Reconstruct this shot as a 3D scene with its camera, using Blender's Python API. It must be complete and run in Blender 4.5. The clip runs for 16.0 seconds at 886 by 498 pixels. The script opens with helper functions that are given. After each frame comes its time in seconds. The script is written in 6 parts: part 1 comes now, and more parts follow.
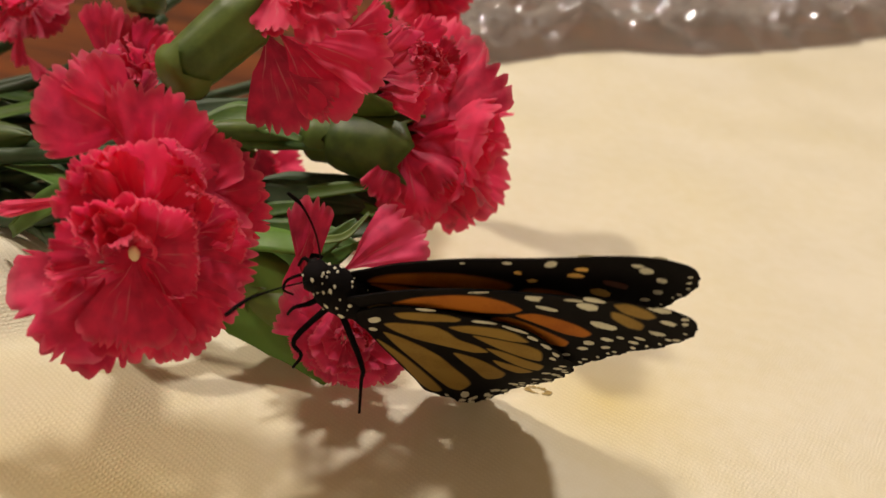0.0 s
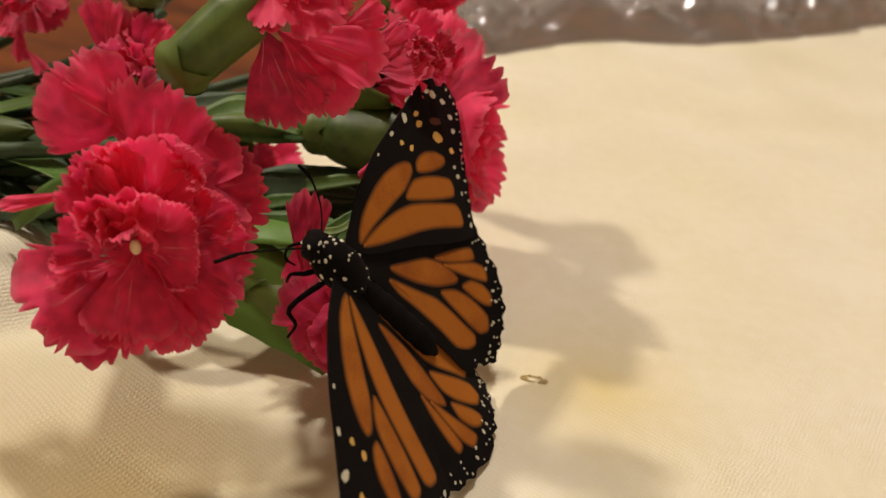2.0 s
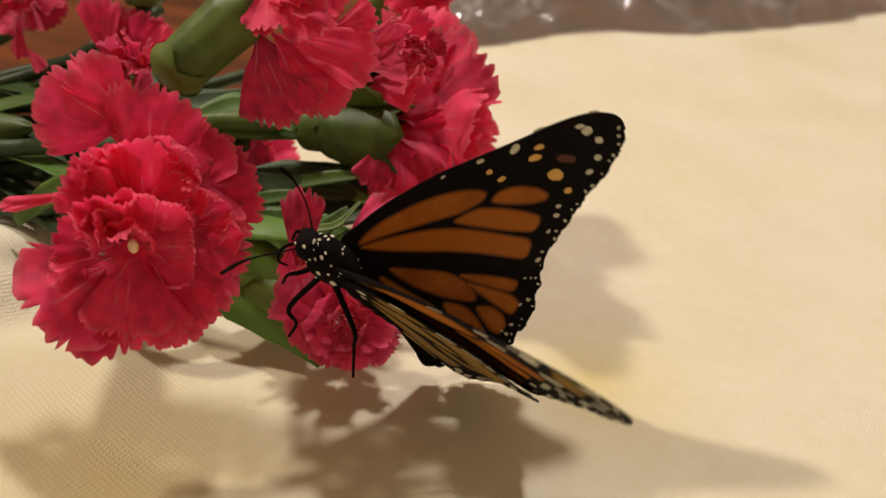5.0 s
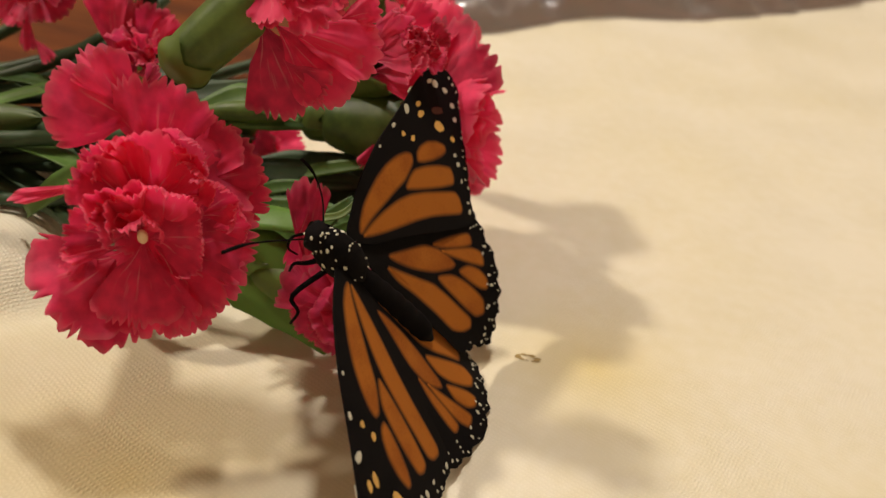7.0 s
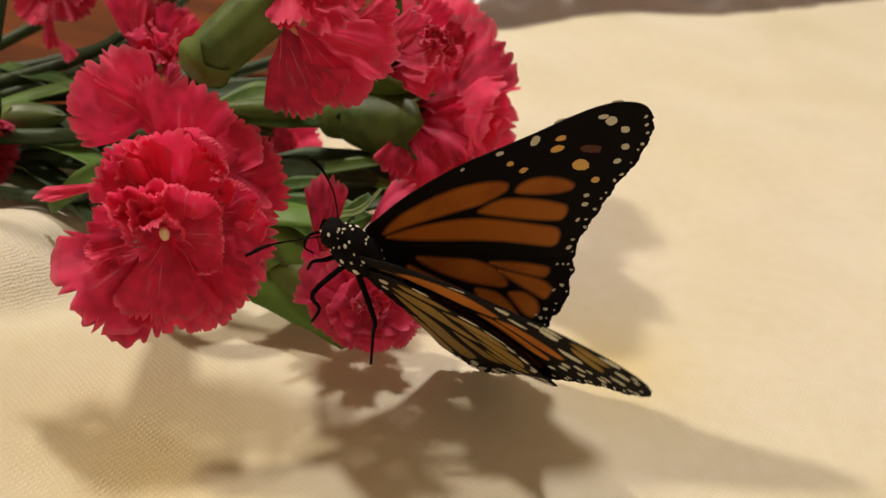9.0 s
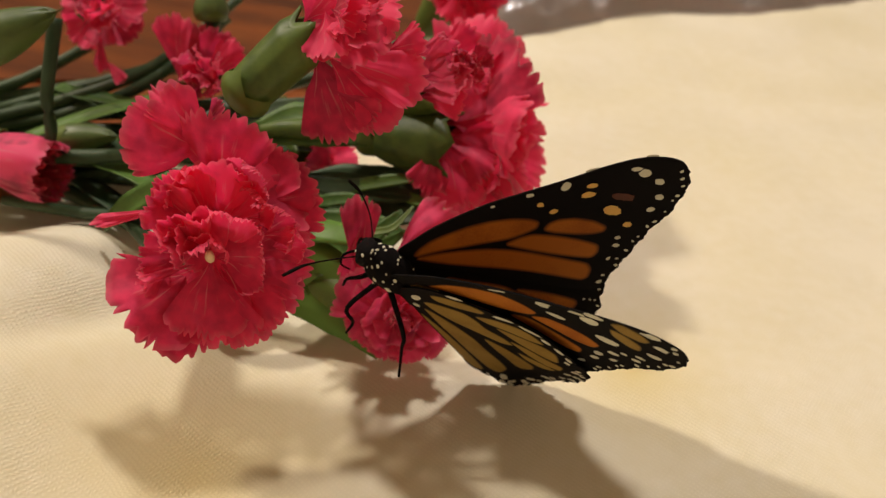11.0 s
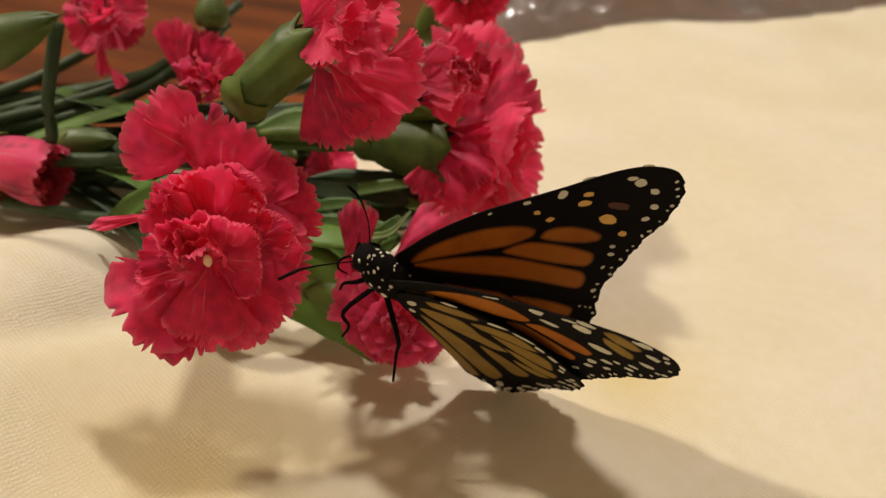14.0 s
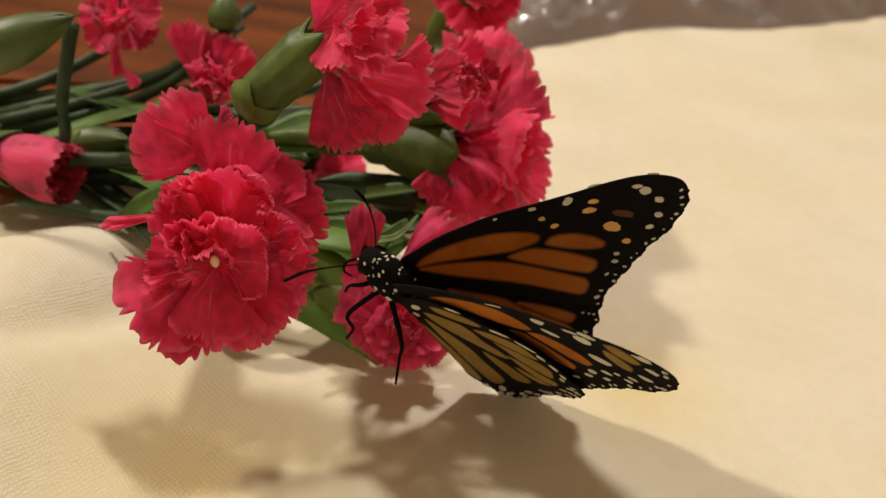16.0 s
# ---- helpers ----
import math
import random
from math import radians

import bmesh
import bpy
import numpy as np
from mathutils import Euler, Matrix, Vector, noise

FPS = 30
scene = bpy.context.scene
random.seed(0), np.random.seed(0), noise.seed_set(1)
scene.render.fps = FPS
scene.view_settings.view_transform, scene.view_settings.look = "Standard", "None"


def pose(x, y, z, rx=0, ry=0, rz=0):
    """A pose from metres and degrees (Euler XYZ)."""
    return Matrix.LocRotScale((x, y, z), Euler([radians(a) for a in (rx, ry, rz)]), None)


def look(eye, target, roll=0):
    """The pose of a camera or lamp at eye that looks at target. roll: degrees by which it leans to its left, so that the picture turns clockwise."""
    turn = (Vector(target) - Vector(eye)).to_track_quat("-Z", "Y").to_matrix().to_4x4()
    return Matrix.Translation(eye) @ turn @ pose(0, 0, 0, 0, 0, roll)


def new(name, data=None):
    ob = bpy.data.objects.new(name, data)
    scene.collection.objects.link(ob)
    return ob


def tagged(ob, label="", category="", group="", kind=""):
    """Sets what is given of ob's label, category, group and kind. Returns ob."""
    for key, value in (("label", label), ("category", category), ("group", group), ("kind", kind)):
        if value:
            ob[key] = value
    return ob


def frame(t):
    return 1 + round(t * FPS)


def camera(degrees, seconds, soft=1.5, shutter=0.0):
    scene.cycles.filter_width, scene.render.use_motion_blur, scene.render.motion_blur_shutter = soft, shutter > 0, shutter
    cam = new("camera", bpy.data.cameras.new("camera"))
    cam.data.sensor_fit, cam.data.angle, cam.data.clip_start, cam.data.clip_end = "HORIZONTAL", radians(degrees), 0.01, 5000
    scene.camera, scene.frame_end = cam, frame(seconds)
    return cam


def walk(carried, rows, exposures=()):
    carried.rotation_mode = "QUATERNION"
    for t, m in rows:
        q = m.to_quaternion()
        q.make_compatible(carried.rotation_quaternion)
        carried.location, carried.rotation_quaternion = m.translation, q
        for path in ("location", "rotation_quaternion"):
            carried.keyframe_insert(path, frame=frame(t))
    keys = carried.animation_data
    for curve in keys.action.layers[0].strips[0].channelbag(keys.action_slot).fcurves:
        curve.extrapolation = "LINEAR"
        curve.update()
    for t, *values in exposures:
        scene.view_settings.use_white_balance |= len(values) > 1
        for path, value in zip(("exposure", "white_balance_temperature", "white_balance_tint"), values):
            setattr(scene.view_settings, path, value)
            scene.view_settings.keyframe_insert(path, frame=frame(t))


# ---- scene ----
# one plan unit in metres: a forewing is 4.3 units, about 49 mm
U = 0.0115
cam = camera(54.0, 16.0, soft=1.4, shutter=0.5)
# a small phone lens focused on the insect
cam.data.dof.use_dof = True
cam.data.dof.focus_distance, cam.data.dof.aperture_fstop = 11.7 * U, 21.0
PATH = [
    (0, (0.056, 0.669, 8.463), (-0.082, 2.397, 7.465), 9.2),
    (0.5, (0.058, 0.643, 8.483), (-0.071, 2.370, 7.483), 9.2),
    (1, (0.068, 0.635, 8.512), (-0.060, 2.363, 7.513), 9.2),
    (1.5, (0.105, 0.583, 8.537), (-0.036, 2.305, 7.530), 9.0),
    (2, (0.124, 0.537, 8.610), (-0.011, 2.251, 7.589), 9.0),
    (2.5, (0.142, 0.557, 8.628), (0.005, 2.266, 7.597), 8.8),
    (3, (0.175, 0.531, 8.673), (0.038, 2.241, 7.646), 8.8),
    (3.5, (0.139, 0.570, 8.658), (0.006, 2.280, 7.629), 8.8),
    (4, (0.199, 0.510, 8.748), (0.066, 2.216, 7.713), 8.8),
    (6.5, (0.287, 0.302, 9.005), (0.151, 1.984, 7.931), 8.8),
    (7, (0.291, 0.273, 9.045), (0.152, 1.951, 7.965), 8.6),
    (7.5, (0.299, 0.296, 9.022), (0.149, 1.971, 7.939), 8.4),
    (8, (0.271, 0.273, 9.042), (0.103, 1.941, 7.952), 8.1),
    (8.5, (0.285, 0.248, 9.084), (0.115, 1.912, 7.987), 8.0),
    (9, (0.296, 0.167, 9.175), (0.124, 1.830, 8.077), 8.0),
    (11.5, (0.475, -0.117, 9.958), (0.208, 1.508, 8.823), 5.8),
    (12, (0.485, -0.108, 9.937), (0.223, 1.516, 8.799), 6.0),
    (12.5, (0.510, -0.089, 9.922), (0.244, 1.533, 8.782), 6.0),
    (13, (0.506, -0.119, 9.935), (0.242, 1.505, 8.798), 6.1),
    (13.5, (0.502, -0.121, 9.940), (0.240, 1.509, 8.811), 6.2),
    (14, (0.524, -0.155, 9.962), (0.262, 1.481, 8.841), 6.3),
    (14.5, (0.534, -0.138, 9.973), (0.270, 1.497, 8.852), 6.4),
    (15, (0.583, -0.115, 9.983), (0.304, 1.513, 8.855), 6.3),
    (15.5, (0.625, -0.118, 10.028), (0.334, 1.507, 8.899), 6.4),
    (16, (0.629, -0.177, 10.046), (0.338, 1.454, 8.927), 6.7),
]
walk(cam, [(t, look(Vector(eye) * U, Vector(target) * U, roll)) for t, eye, target, roll in PATH])

# ---- world and lamps: a lit room in the evening ----
world = bpy.data.worlds.new("world")
scene.world = world
world.use_nodes = True
world.node_tree.nodes["Background"].inputs[0].default_value = (1.0, 0.80, 0.55, 1)
world.node_tree.nodes["Background"].inputs[1].default_value = 0.10


def ceiling_spot(name, place, power, size, colour):
    data = bpy.data.lights.new(name, "AREA")
    data.shape, data.size, data.energy, data.color = "DISK", size, power, colour
    ob = new(name, data)
    ob.matrix_world = look(Vector(place), Vector((0, 0.12, 0)))
    return ob


LAMP_SIDE = Vector((-1.42, 0.47, 1.60))
LAMP_TOP = Vector((-0.10, 0.74, 1.60))
ceiling_spot("side_light", LAMP_SIDE, 24.0, 0.13, (1.0, 0.865, 0.73))
ceiling_spot("top_light", LAMP_TOP, 12.6, 0.165, (1.0, 0.91, 0.85))


# ---- materials ----
def material(name, colour, rough=0.5, metal=0.0, spread=0.12, grain=400.0, bump=0.1, depth=0.0002, second=None, blotch=40.0,
             sheen=0.0, through_light=0.0, coat=0.0, specular=0.5):
    m = bpy.data.materials.new(name)
    m.use_nodes = True
    nt = m.node_tree
    b = nt.nodes["Principled BSDF"]
    b.inputs["Roughness"].default_value, b.inputs["Metallic"].default_value = rough, metal
    b.inputs["Specular IOR Level"].default_value = specular
    b.inputs["Sheen Weight"].default_value, b.inputs["Coat Weight"].default_value = sheen, coat
    co = nt.nodes.new("ShaderNodeTexCoord")
    fine, broad = nt.nodes.new("ShaderNodeTexNoise"), nt.nodes.new("ShaderNodeTexNoise")
    fine.inputs["Scale"].default_value, broad.inputs["Scale"].default_value = grain, blotch
    fine.inputs["Detail"].default_value = 3
    info = nt.nodes.new("ShaderNodeObjectInfo")
    add = nt.nodes.new("ShaderNodeMath")
    add.operation = "MULTIPLY_ADD"
    add.inputs[1].default_value = 0.5
    half = nt.nodes.new("ShaderNodeMath")
    half.operation = "MULTIPLY_ADD"
    half.inputs[1].default_value = 0.35
    nt.links.new(co.outputs["Object"], fine.inputs["Vector"])
    nt.links.new(co.outputs["Object"], broad.inputs["Vector"])
    nt.links.new(info.outputs["Random"], half.inputs[0])
    nt.links.new(broad.outputs["Fac"], half.inputs[2])
    nt.links.new(fine.outputs["Fac"], add.inputs[0])
    nt.links.new(half.outputs[0], add.inputs[2])
    ramp = nt.nodes.new("ShaderNodeValToRGB")
    lo = second or tuple(c * (1 - 2 * spread) for c in colour)
    hi = tuple(min(1, c * (1 + spread)) for c in colour)
    ramp.color_ramp.elements[0].position, ramp.color_ramp.elements[1].position = 0.55, 1.05
    ramp.color_ramp.elements[0].color, ramp.color_ramp.elements[1].color = (*lo, 1), (*hi, 1)
    nt.links.new(add.outputs[0], ramp.inputs[0])
    nt.links.new(ramp.outputs[0], b.inputs["Base Color"])
    if bump:
        bp = nt.nodes.new("ShaderNodeBump")
        bp.inputs["Strength"].default_value, bp.inputs["Distance"].default_value = bump, depth
        nt.links.new(fine.outputs["Fac"], bp.inputs["Height"])
        nt.links.new(bp.outputs[0], b.inputs["Normal"])
    if through_light:
        tr, mix = nt.nodes.new("ShaderNodeBsdfTranslucent"), nt.nodes.new("ShaderNodeMixShader")
        mix.inputs[0].default_value = through_light
        nt.links.new(ramp.outputs[0], tr.inputs[0])
        nt.links.new(b.outputs[0], mix.inputs[1])
        nt.links.new(tr.outputs[0], mix.inputs[2])
        nt.links.new(mix.outputs[0], nt.nodes["Material Output"].inputs["Surface"])
    return m


def petal_material(name, colour, pale):
    """Crimson petal with veins that fan out from its foot, paler towards the foot."""
    m = material(name, colour, rough=0.58, spread=0.24, grain=420, bump=0.0, blotch=110, through_light=0.45, sheen=0.28, specular=0.38)
    nt = m.node_tree
    b, mix = nt.nodes["Principled BSDF"], next(n for n in nt.nodes if n.type == "MIX_SHADER")
    ramp = next(n for n in nt.nodes if n.type == "VALTORGB")
    uv = nt.nodes.new("ShaderNodeUVMap")
    uv.uv_map = "UVMap"
    scale = nt.nodes.new("ShaderNodeVectorMath")
    scale.operation = "MULTIPLY"
    scale.inputs[1].default_value = (10, 1.3, 1)
    veins = nt.nodes.new("ShaderNodeTexNoise")
    veins.inputs["Scale"].default_value, veins.inputs["Detail"].default_value = 1.0, 3
    nt.links.new(uv.outputs[0], scale.inputs[0])
    nt.links.new(scale.outputs[0], veins.inputs["Vector"])
    sep = nt.nodes.new("ShaderNodeSeparateXYZ")
    nt.links.new(uv.outputs[0], sep.inputs[0])
    fade = nt.nodes.new("ShaderNodeMapRange")
    fade.inputs["From Min"].default_value, fade.inputs["From Max"].default_value = 0.95, 0.25
    nt.links.new(sep.outputs["Y"], fade.inputs["Value"])
    streak = nt.nodes.new("ShaderNodeMapRange")
    streak.inputs["From Min"].default_value, streak.inputs["From Max"].default_value = 0.58, 0.74
    nt.links.new(veins.outputs["Fac"], streak.inputs["Value"])
    amount = nt.nodes.new("ShaderNodeMath")
    amount.operation = "MULTIPLY"
    nt.links.new(fade.outputs[0], amount.inputs[0])
    nt.links.new(streak.outputs[0], amount.inputs[1])
    col = nt.nodes.new("ShaderNodeMix")
    col.data_type = "RGBA"
    nt.links.new(amount.outputs[0], col.inputs["Factor"])
    nt.links.new(ramp.outputs[0], col.inputs["A"])
    col.inputs["B"].default_value = (*pale, 1)
    # paler rim: the bright highlights along petal edges, put into the colour
    rim = nt.nodes.new("ShaderNodeMapRange")
    rim.inputs["From Min"].default_value, rim.inputs["From Max"].default_value, rim.inputs["To Max"].default_value = 0.90, 1.0, 0.20
    nt.links.new(sep.outputs["Y"], rim.inputs["Value"])
    edged = nt.nodes.new("ShaderNodeMix")
    edged.data_type = "RGBA"
    nt.links.new(rim.outputs[0], edged.inputs["Factor"])
    nt.links.new(col.outputs["Result"], edged.inputs["A"])
    edged.inputs["B"].default_value = (*pale, 1)
    nt.links.new(edged.outputs["Result"], b.inputs["Base Color"])
    tr = next(n for n in nt.nodes if n.type == "BSDF_TRANSLUCENT")
    nt.links.new(edged.outputs["Result"], tr.inputs[0])
    bp = nt.nodes.new("ShaderNodeBump")
    bp.inputs["Strength"].default_value, bp.inputs["Distance"].default_value = 0.22, 0.0003
    nt.links.new(veins.outputs["Fac"], bp.inputs["Height"])
    nt.links.new(bp.outputs[0], b.inputs["Normal"])
    return m


def cloth_material():
    """Cream satin table linen: a fine slanting weave, broad yellowed patches and a painted warm shade."""
    m = material("cream_satin", (0.757, 0.714, 0.560), rough=0.42, spread=0.05, grain=260, bump=0.0, blotch=16, sheen=0.15, specular=0.35,
                 second=(0.722, 0.662, 0.445))
    nt = m.node_tree
    b = nt.nodes["Principled BSDF"]
    co = next(n for n in nt.nodes if n.type == "TEX_COORD")
    # a yellowed patch round the small stain
    place = nt.nodes.new("ShaderNodeMapping")
    place.inputs["Location"].default_value = (-0.80, -4.87, 0)
    place.inputs["Scale"].default_value = (0.38 / U, 0.42 / U, 0)
    spot = nt.nodes.new("ShaderNodeTexGradient")
    spot.gradient_type = "QUADRATIC_SPHERE"
    nt.links.new(co.outputs["Object"], place.inputs["Vector"])
    nt.links.new(place.outputs[0], spot.inputs["Vector"])
    some = nt.nodes.new("ShaderNodeMath")
    some.operation = "MULTIPLY"
    some.inputs[1].default_value = 0.95
    nt.links.new(spot.outputs["Fac"], some.inputs[0])
    stained = nt.nodes.new("ShaderNodeMix")
    stained.data_type = "RGBA"
    stained.inputs["B"].default_value = (0.70, 0.59, 0.27, 1)
    ramp = next(n for n in nt.nodes if n.type == "VALTORGB")
    nt.links.new(some.outputs[0], stained.inputs["Factor"])
    nt.links.new(ramp.outputs[0], stained.inputs["A"])
    # broad wash: warm tint of the shaded near-left cloth, painted into the colour
    broad = nt.nodes.new("ShaderNodeMapping")
    broad.inputs["Location"].default_value = (0.85, -1.55, 0)
    broad.inputs["Scale"].default_value = (0.22 / U, 0.21 / U, 0)
    wash = nt.nodes.new("ShaderNodeTexGradient")
    wash.gradient_type = "QUADRATIC_SPHERE"
    nt.links.new(co.outputs["Object"], broad.inputs["Vector"])
    nt.links.new(broad.outputs[0], wash.inputs["Vector"])
    shade_tint = nt.nodes.new("ShaderNodeMix")
    shade_tint.data_type = "RGBA"
    shade_tint.inputs["B"].default_value = (0.70, 0.585, 0.30, 1)
    nt.links.new(wash.outputs["Fac"], shade_tint.inputs["Factor"])
    nt.links.new(stained.outputs["Result"], shade_tint.inputs["A"])
    nt.links.new(shade_tint.outputs["Result"], b.inputs["Base Color"])
    # threads that wander, and a relief that comes and goes with the lie of the cloth
    stray = nt.nodes.new("ShaderNodeTexNoise")
    stray.inputs["Scale"].default_value, stray.inputs["Detail"].default_value = 150.0, 3
    nt.links.new(co.outputs["Object"], stray.inputs["Vector"])
    shift = nt.nodes.new("ShaderNodeVectorMath")
    shift.operation = "MULTIPLY_ADD"
    shift.inputs[1].default_value = (0.0020, 0.0020, 0)
    nt.links.new(stray.outputs["Color"], shift.inputs[0])
    nt.links.new(co.outputs["Object"], shift.inputs[2])
    heights = []
    for turn, size in ((0.45, 2900.0), (0.45 + 1.57, 2300.0)):
        rot = nt.nodes.new("ShaderNodeMapping")
        rot.inputs["Rotation"].default_value = (0, 0, turn)
        wave = nt.nodes.new("ShaderNodeTexWave")
        wave.inputs["Scale"].default_value = size / 6.283
        wave.inputs["Distortion"].default_value, wave.inputs["Detail Scale"].default_value = 1.6, 2.0
        nt.links.new(shift.outputs[0], rot.inputs["Vector"])
        nt.links.new(rot.outputs[0], wave.inputs["Vector"])
        heights.append(wave)
    mul = nt.nodes.new("ShaderNodeMath")
    mul.operation = "MULTIPLY"
    nt.links.new(heights[0].outputs["Fac"], mul.inputs[0])
    nt.links.new(heights[1].outputs["Fac"], mul.inputs[1])
    worn = nt.nodes.new("ShaderNodeTexNoise")
    worn.inputs["Scale"].default_value, worn.inputs["Detail"].default_value = 34.0, 2
    nt.links.new(co.outputs["Object"], worn.inputs["Vector"])
    depth = nt.nodes.new("ShaderNodeMapRange")
    depth.inputs["From Min"].default_value, depth.inputs["From Max"].default_value = 0.35, 0.65
    depth.inputs["To Min"].default_value, depth.inputs["To Max"].default_value = 0.08, 0.46
    nt.links.new(worn.outputs["Fac"], depth.inputs["Value"])
    fibre = nt.nodes.new("ShaderNodeTexNoise")
    fibre.inputs["Scale"].default_value, fibre.inputs["Detail"].default_value = 700.0, 4
    nt.links.new(co.outputs["Object"], fibre.inputs["Vector"])
    both = nt.nodes.new("ShaderNodeMath")
    both.operation = "MULTIPLY_ADD"
    both.inputs[1].default_value = 1.3
    nt.links.new(fibre.outputs["Fac"], both.inputs[0])
    nt.links.new(mul.outputs[0], both.inputs[2])
    # sheen of raised threads against darker gaps, painted into the colour; threads also glossier
    sheen_tone = nt.nodes.new("ShaderNodeMapRange")
    sheen_tone.inputs["To Min"].default_value, sheen_tone.inputs["To Max"].default_value = 0.89, 1.05
    nt.links.new(mul.outputs[0], sheen_tone.inputs["Value"])
    woven = nt.nodes.new("ShaderNodeMix")
    woven.data_type, woven.blend_type = "RGBA", "MULTIPLY"
    nt.links.new(depth.outputs[0], woven.inputs["Factor"])
    nt.links.new(shade_tint.outputs["Result"], woven.inputs["A"])
    nt.links.new(sheen_tone.outputs[0], woven.inputs["B"])
    nt.links.new(woven.outputs["Result"], b.inputs["Base Color"])
    shine = nt.nodes.new("ShaderNodeMapRange")
    shine.inputs["To Min"].default_value, shine.inputs["To Max"].default_value = 0.60, 0.30
    nt.links.new(mul.outputs[0], shine.inputs["Value"])
    nt.links.new(shine.outputs[0], b.inputs["Roughness"])
    bp = nt.nodes.new("ShaderNodeBump")
    bp.inputs["Distance"].default_value = 0.00022
    nt.links.new(depth.outputs[0], bp.inputs["Strength"])
    nt.links.new(both.outputs[0], bp.inputs["Height"])
    nt.links.new(bp.outputs[0], b.inputs["Normal"])
    return m


def wood_material():
    m = material("brown_wood", (0.15, 0.040, 0.007), rough=0.5, specular=0.18, spread=0.3, grain=60, bump=0.05, blotch=6, second=(0.055, 0.015, 0.004))
    nt = m.node_tree
    co = next(n for n in nt.nodes if n.type == "TEX_COORD")
    stretch = nt.nodes.new("ShaderNodeMapping")
    stretch.inputs["Scale"].default_value = (1.0, 9.0, 9.0)
    stretch.inputs["Rotation"].default_value = (0, 0, -0.36)
    nt.links.new(co.outputs["Object"], stretch.inputs["Vector"])
    for n in nt.nodes:
        if n.type == "TEX_NOISE":
            nt.links.new(stretch.outputs[0], n.inputs["Vector"])
    return m


def film_material():
    """Clear wrapping film: thin, glossy, almost colourless."""
    m = bpy.data.materials.new("clear_film")
    m.use_nodes = True
    nt = m.node_tree
    nt.nodes.remove(nt.nodes["Principled BSDF"])
    clear, shine, mix = nt.nodes.new("ShaderNodeBsdfTransparent"), nt.nodes.new("ShaderNodeBsdfGlossy"), nt.nodes.new("ShaderNodeMixShader")
    clear.inputs[0].default_value = (0.93, 0.92, 0.90, 1)
    shine.inputs["Roughness"].default_value = 0.11
    fres = nt.nodes.new("ShaderNodeFresnel")
    fres.inputs[0].default_value = 1.5
    up = nt.nodes.new("ShaderNodeMath")
    up.operation = "MULTIPLY_ADD"
    up.inputs[1].default_value, up.inputs[2].default_value = 1.6, 0.06
    nt.links.new(fres.outputs[0], up.inputs[0])
    nt.links.new(up.outputs[0], mix.inputs[0])
    nt.links.new(clear.outputs[0], mix.inputs[1])
    nt.links.new(shine.outputs[0], mix.inputs[2])
    milk, haze = nt.nodes.new("ShaderNodeBsdfDiffuse"), nt.nodes.new("ShaderNodeMixShader")
    milk.inputs[0].default_value, haze.inputs[0].default_value = (0.75, 0.72, 0.67, 1), 0.21
    nt.links.new(mix.outputs[0], haze.inputs[1])
    nt.links.new(milk.outputs[0], haze.inputs[2])
    nt.links.new(haze.outputs[0], nt.nodes["Material Output"].inputs["Surface"])
    return m


PETAL = petal_material("petal_crimson", (0.76, 0.034, 0.128), (0.85, 0.42, 0.46))
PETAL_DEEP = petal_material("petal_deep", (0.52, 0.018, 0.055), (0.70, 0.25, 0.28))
PETAL_PALE = petal_material("petal_pale_underside", (0.73, 0.055, 0.165), (0.85, 0.46, 0.46))
PETAL_BUD = petal_material("petal_bud_pink", (0.82, 0.075, 0.21), (0.85, 0.46, 0.46))
PALE_LEAF = material("leaf_pale_green", (0.125, 0.245, 0.045), rough=0.45, spread=0.2, grain=420, blotch=50, bump=0.2, second=(0.06, 0.13, 0.028), through_light=0.25, specular=0.3)
BUD = material("bud_green", (0.07, 0.11, 0.022), rough=0.45, spread=0.2, grain=500, blotch=90, bump=0.15, second=(0.045, 0.08, 0.016), through_light=0.05)
CALYX = material("calyx_green", (0.10, 0.15, 0.028), rough=0.45, spread=0.2, grain=500, blotch=90, bump=0.15, second=(0.042, 0.078, 0.014), through_light=0.08, specular=0.35)
STEM = material("stem_green", (0.040, 0.068, 0.030), rough=0.5, spread=0.25, grain=350, blotch=60, bump=0.15, second=(0.014, 0.032, 0.015), specular=0.3)
LEAF = material("leaf_green", (0.085, 0.16, 0.032), rough=0.45, spread=0.2, grain=420, blotch=50, bump=0.2, second=(0.032, 0.075, 0.016), through_light=0.12, specular=0.3)
BLACK = material("scale_black", (0.005, 0.004, 0.004), rough=0.85, spread=0.3, grain=2500, blotch=200, bump=0.15, depth=0.00005, specular=0.08)
ORANGE = material("scale_orange", (0.43, 0.138, 0.014), rough=0.7, spread=0.15, grain=2600, blotch=160, bump=0.1, depth=0.00004, second=(0.33, 0.088, 0.010), through_light=0.2, specular=0.2)
TAN = material("scale_tan", (0.31, 0.195, 0.042), rough=0.7, spread=0.15, grain=2600, blotch=160, bump=0.1, depth=0.00004, second=(0.23, 0.135, 0.027), through_light=0.2, specular=0.2)
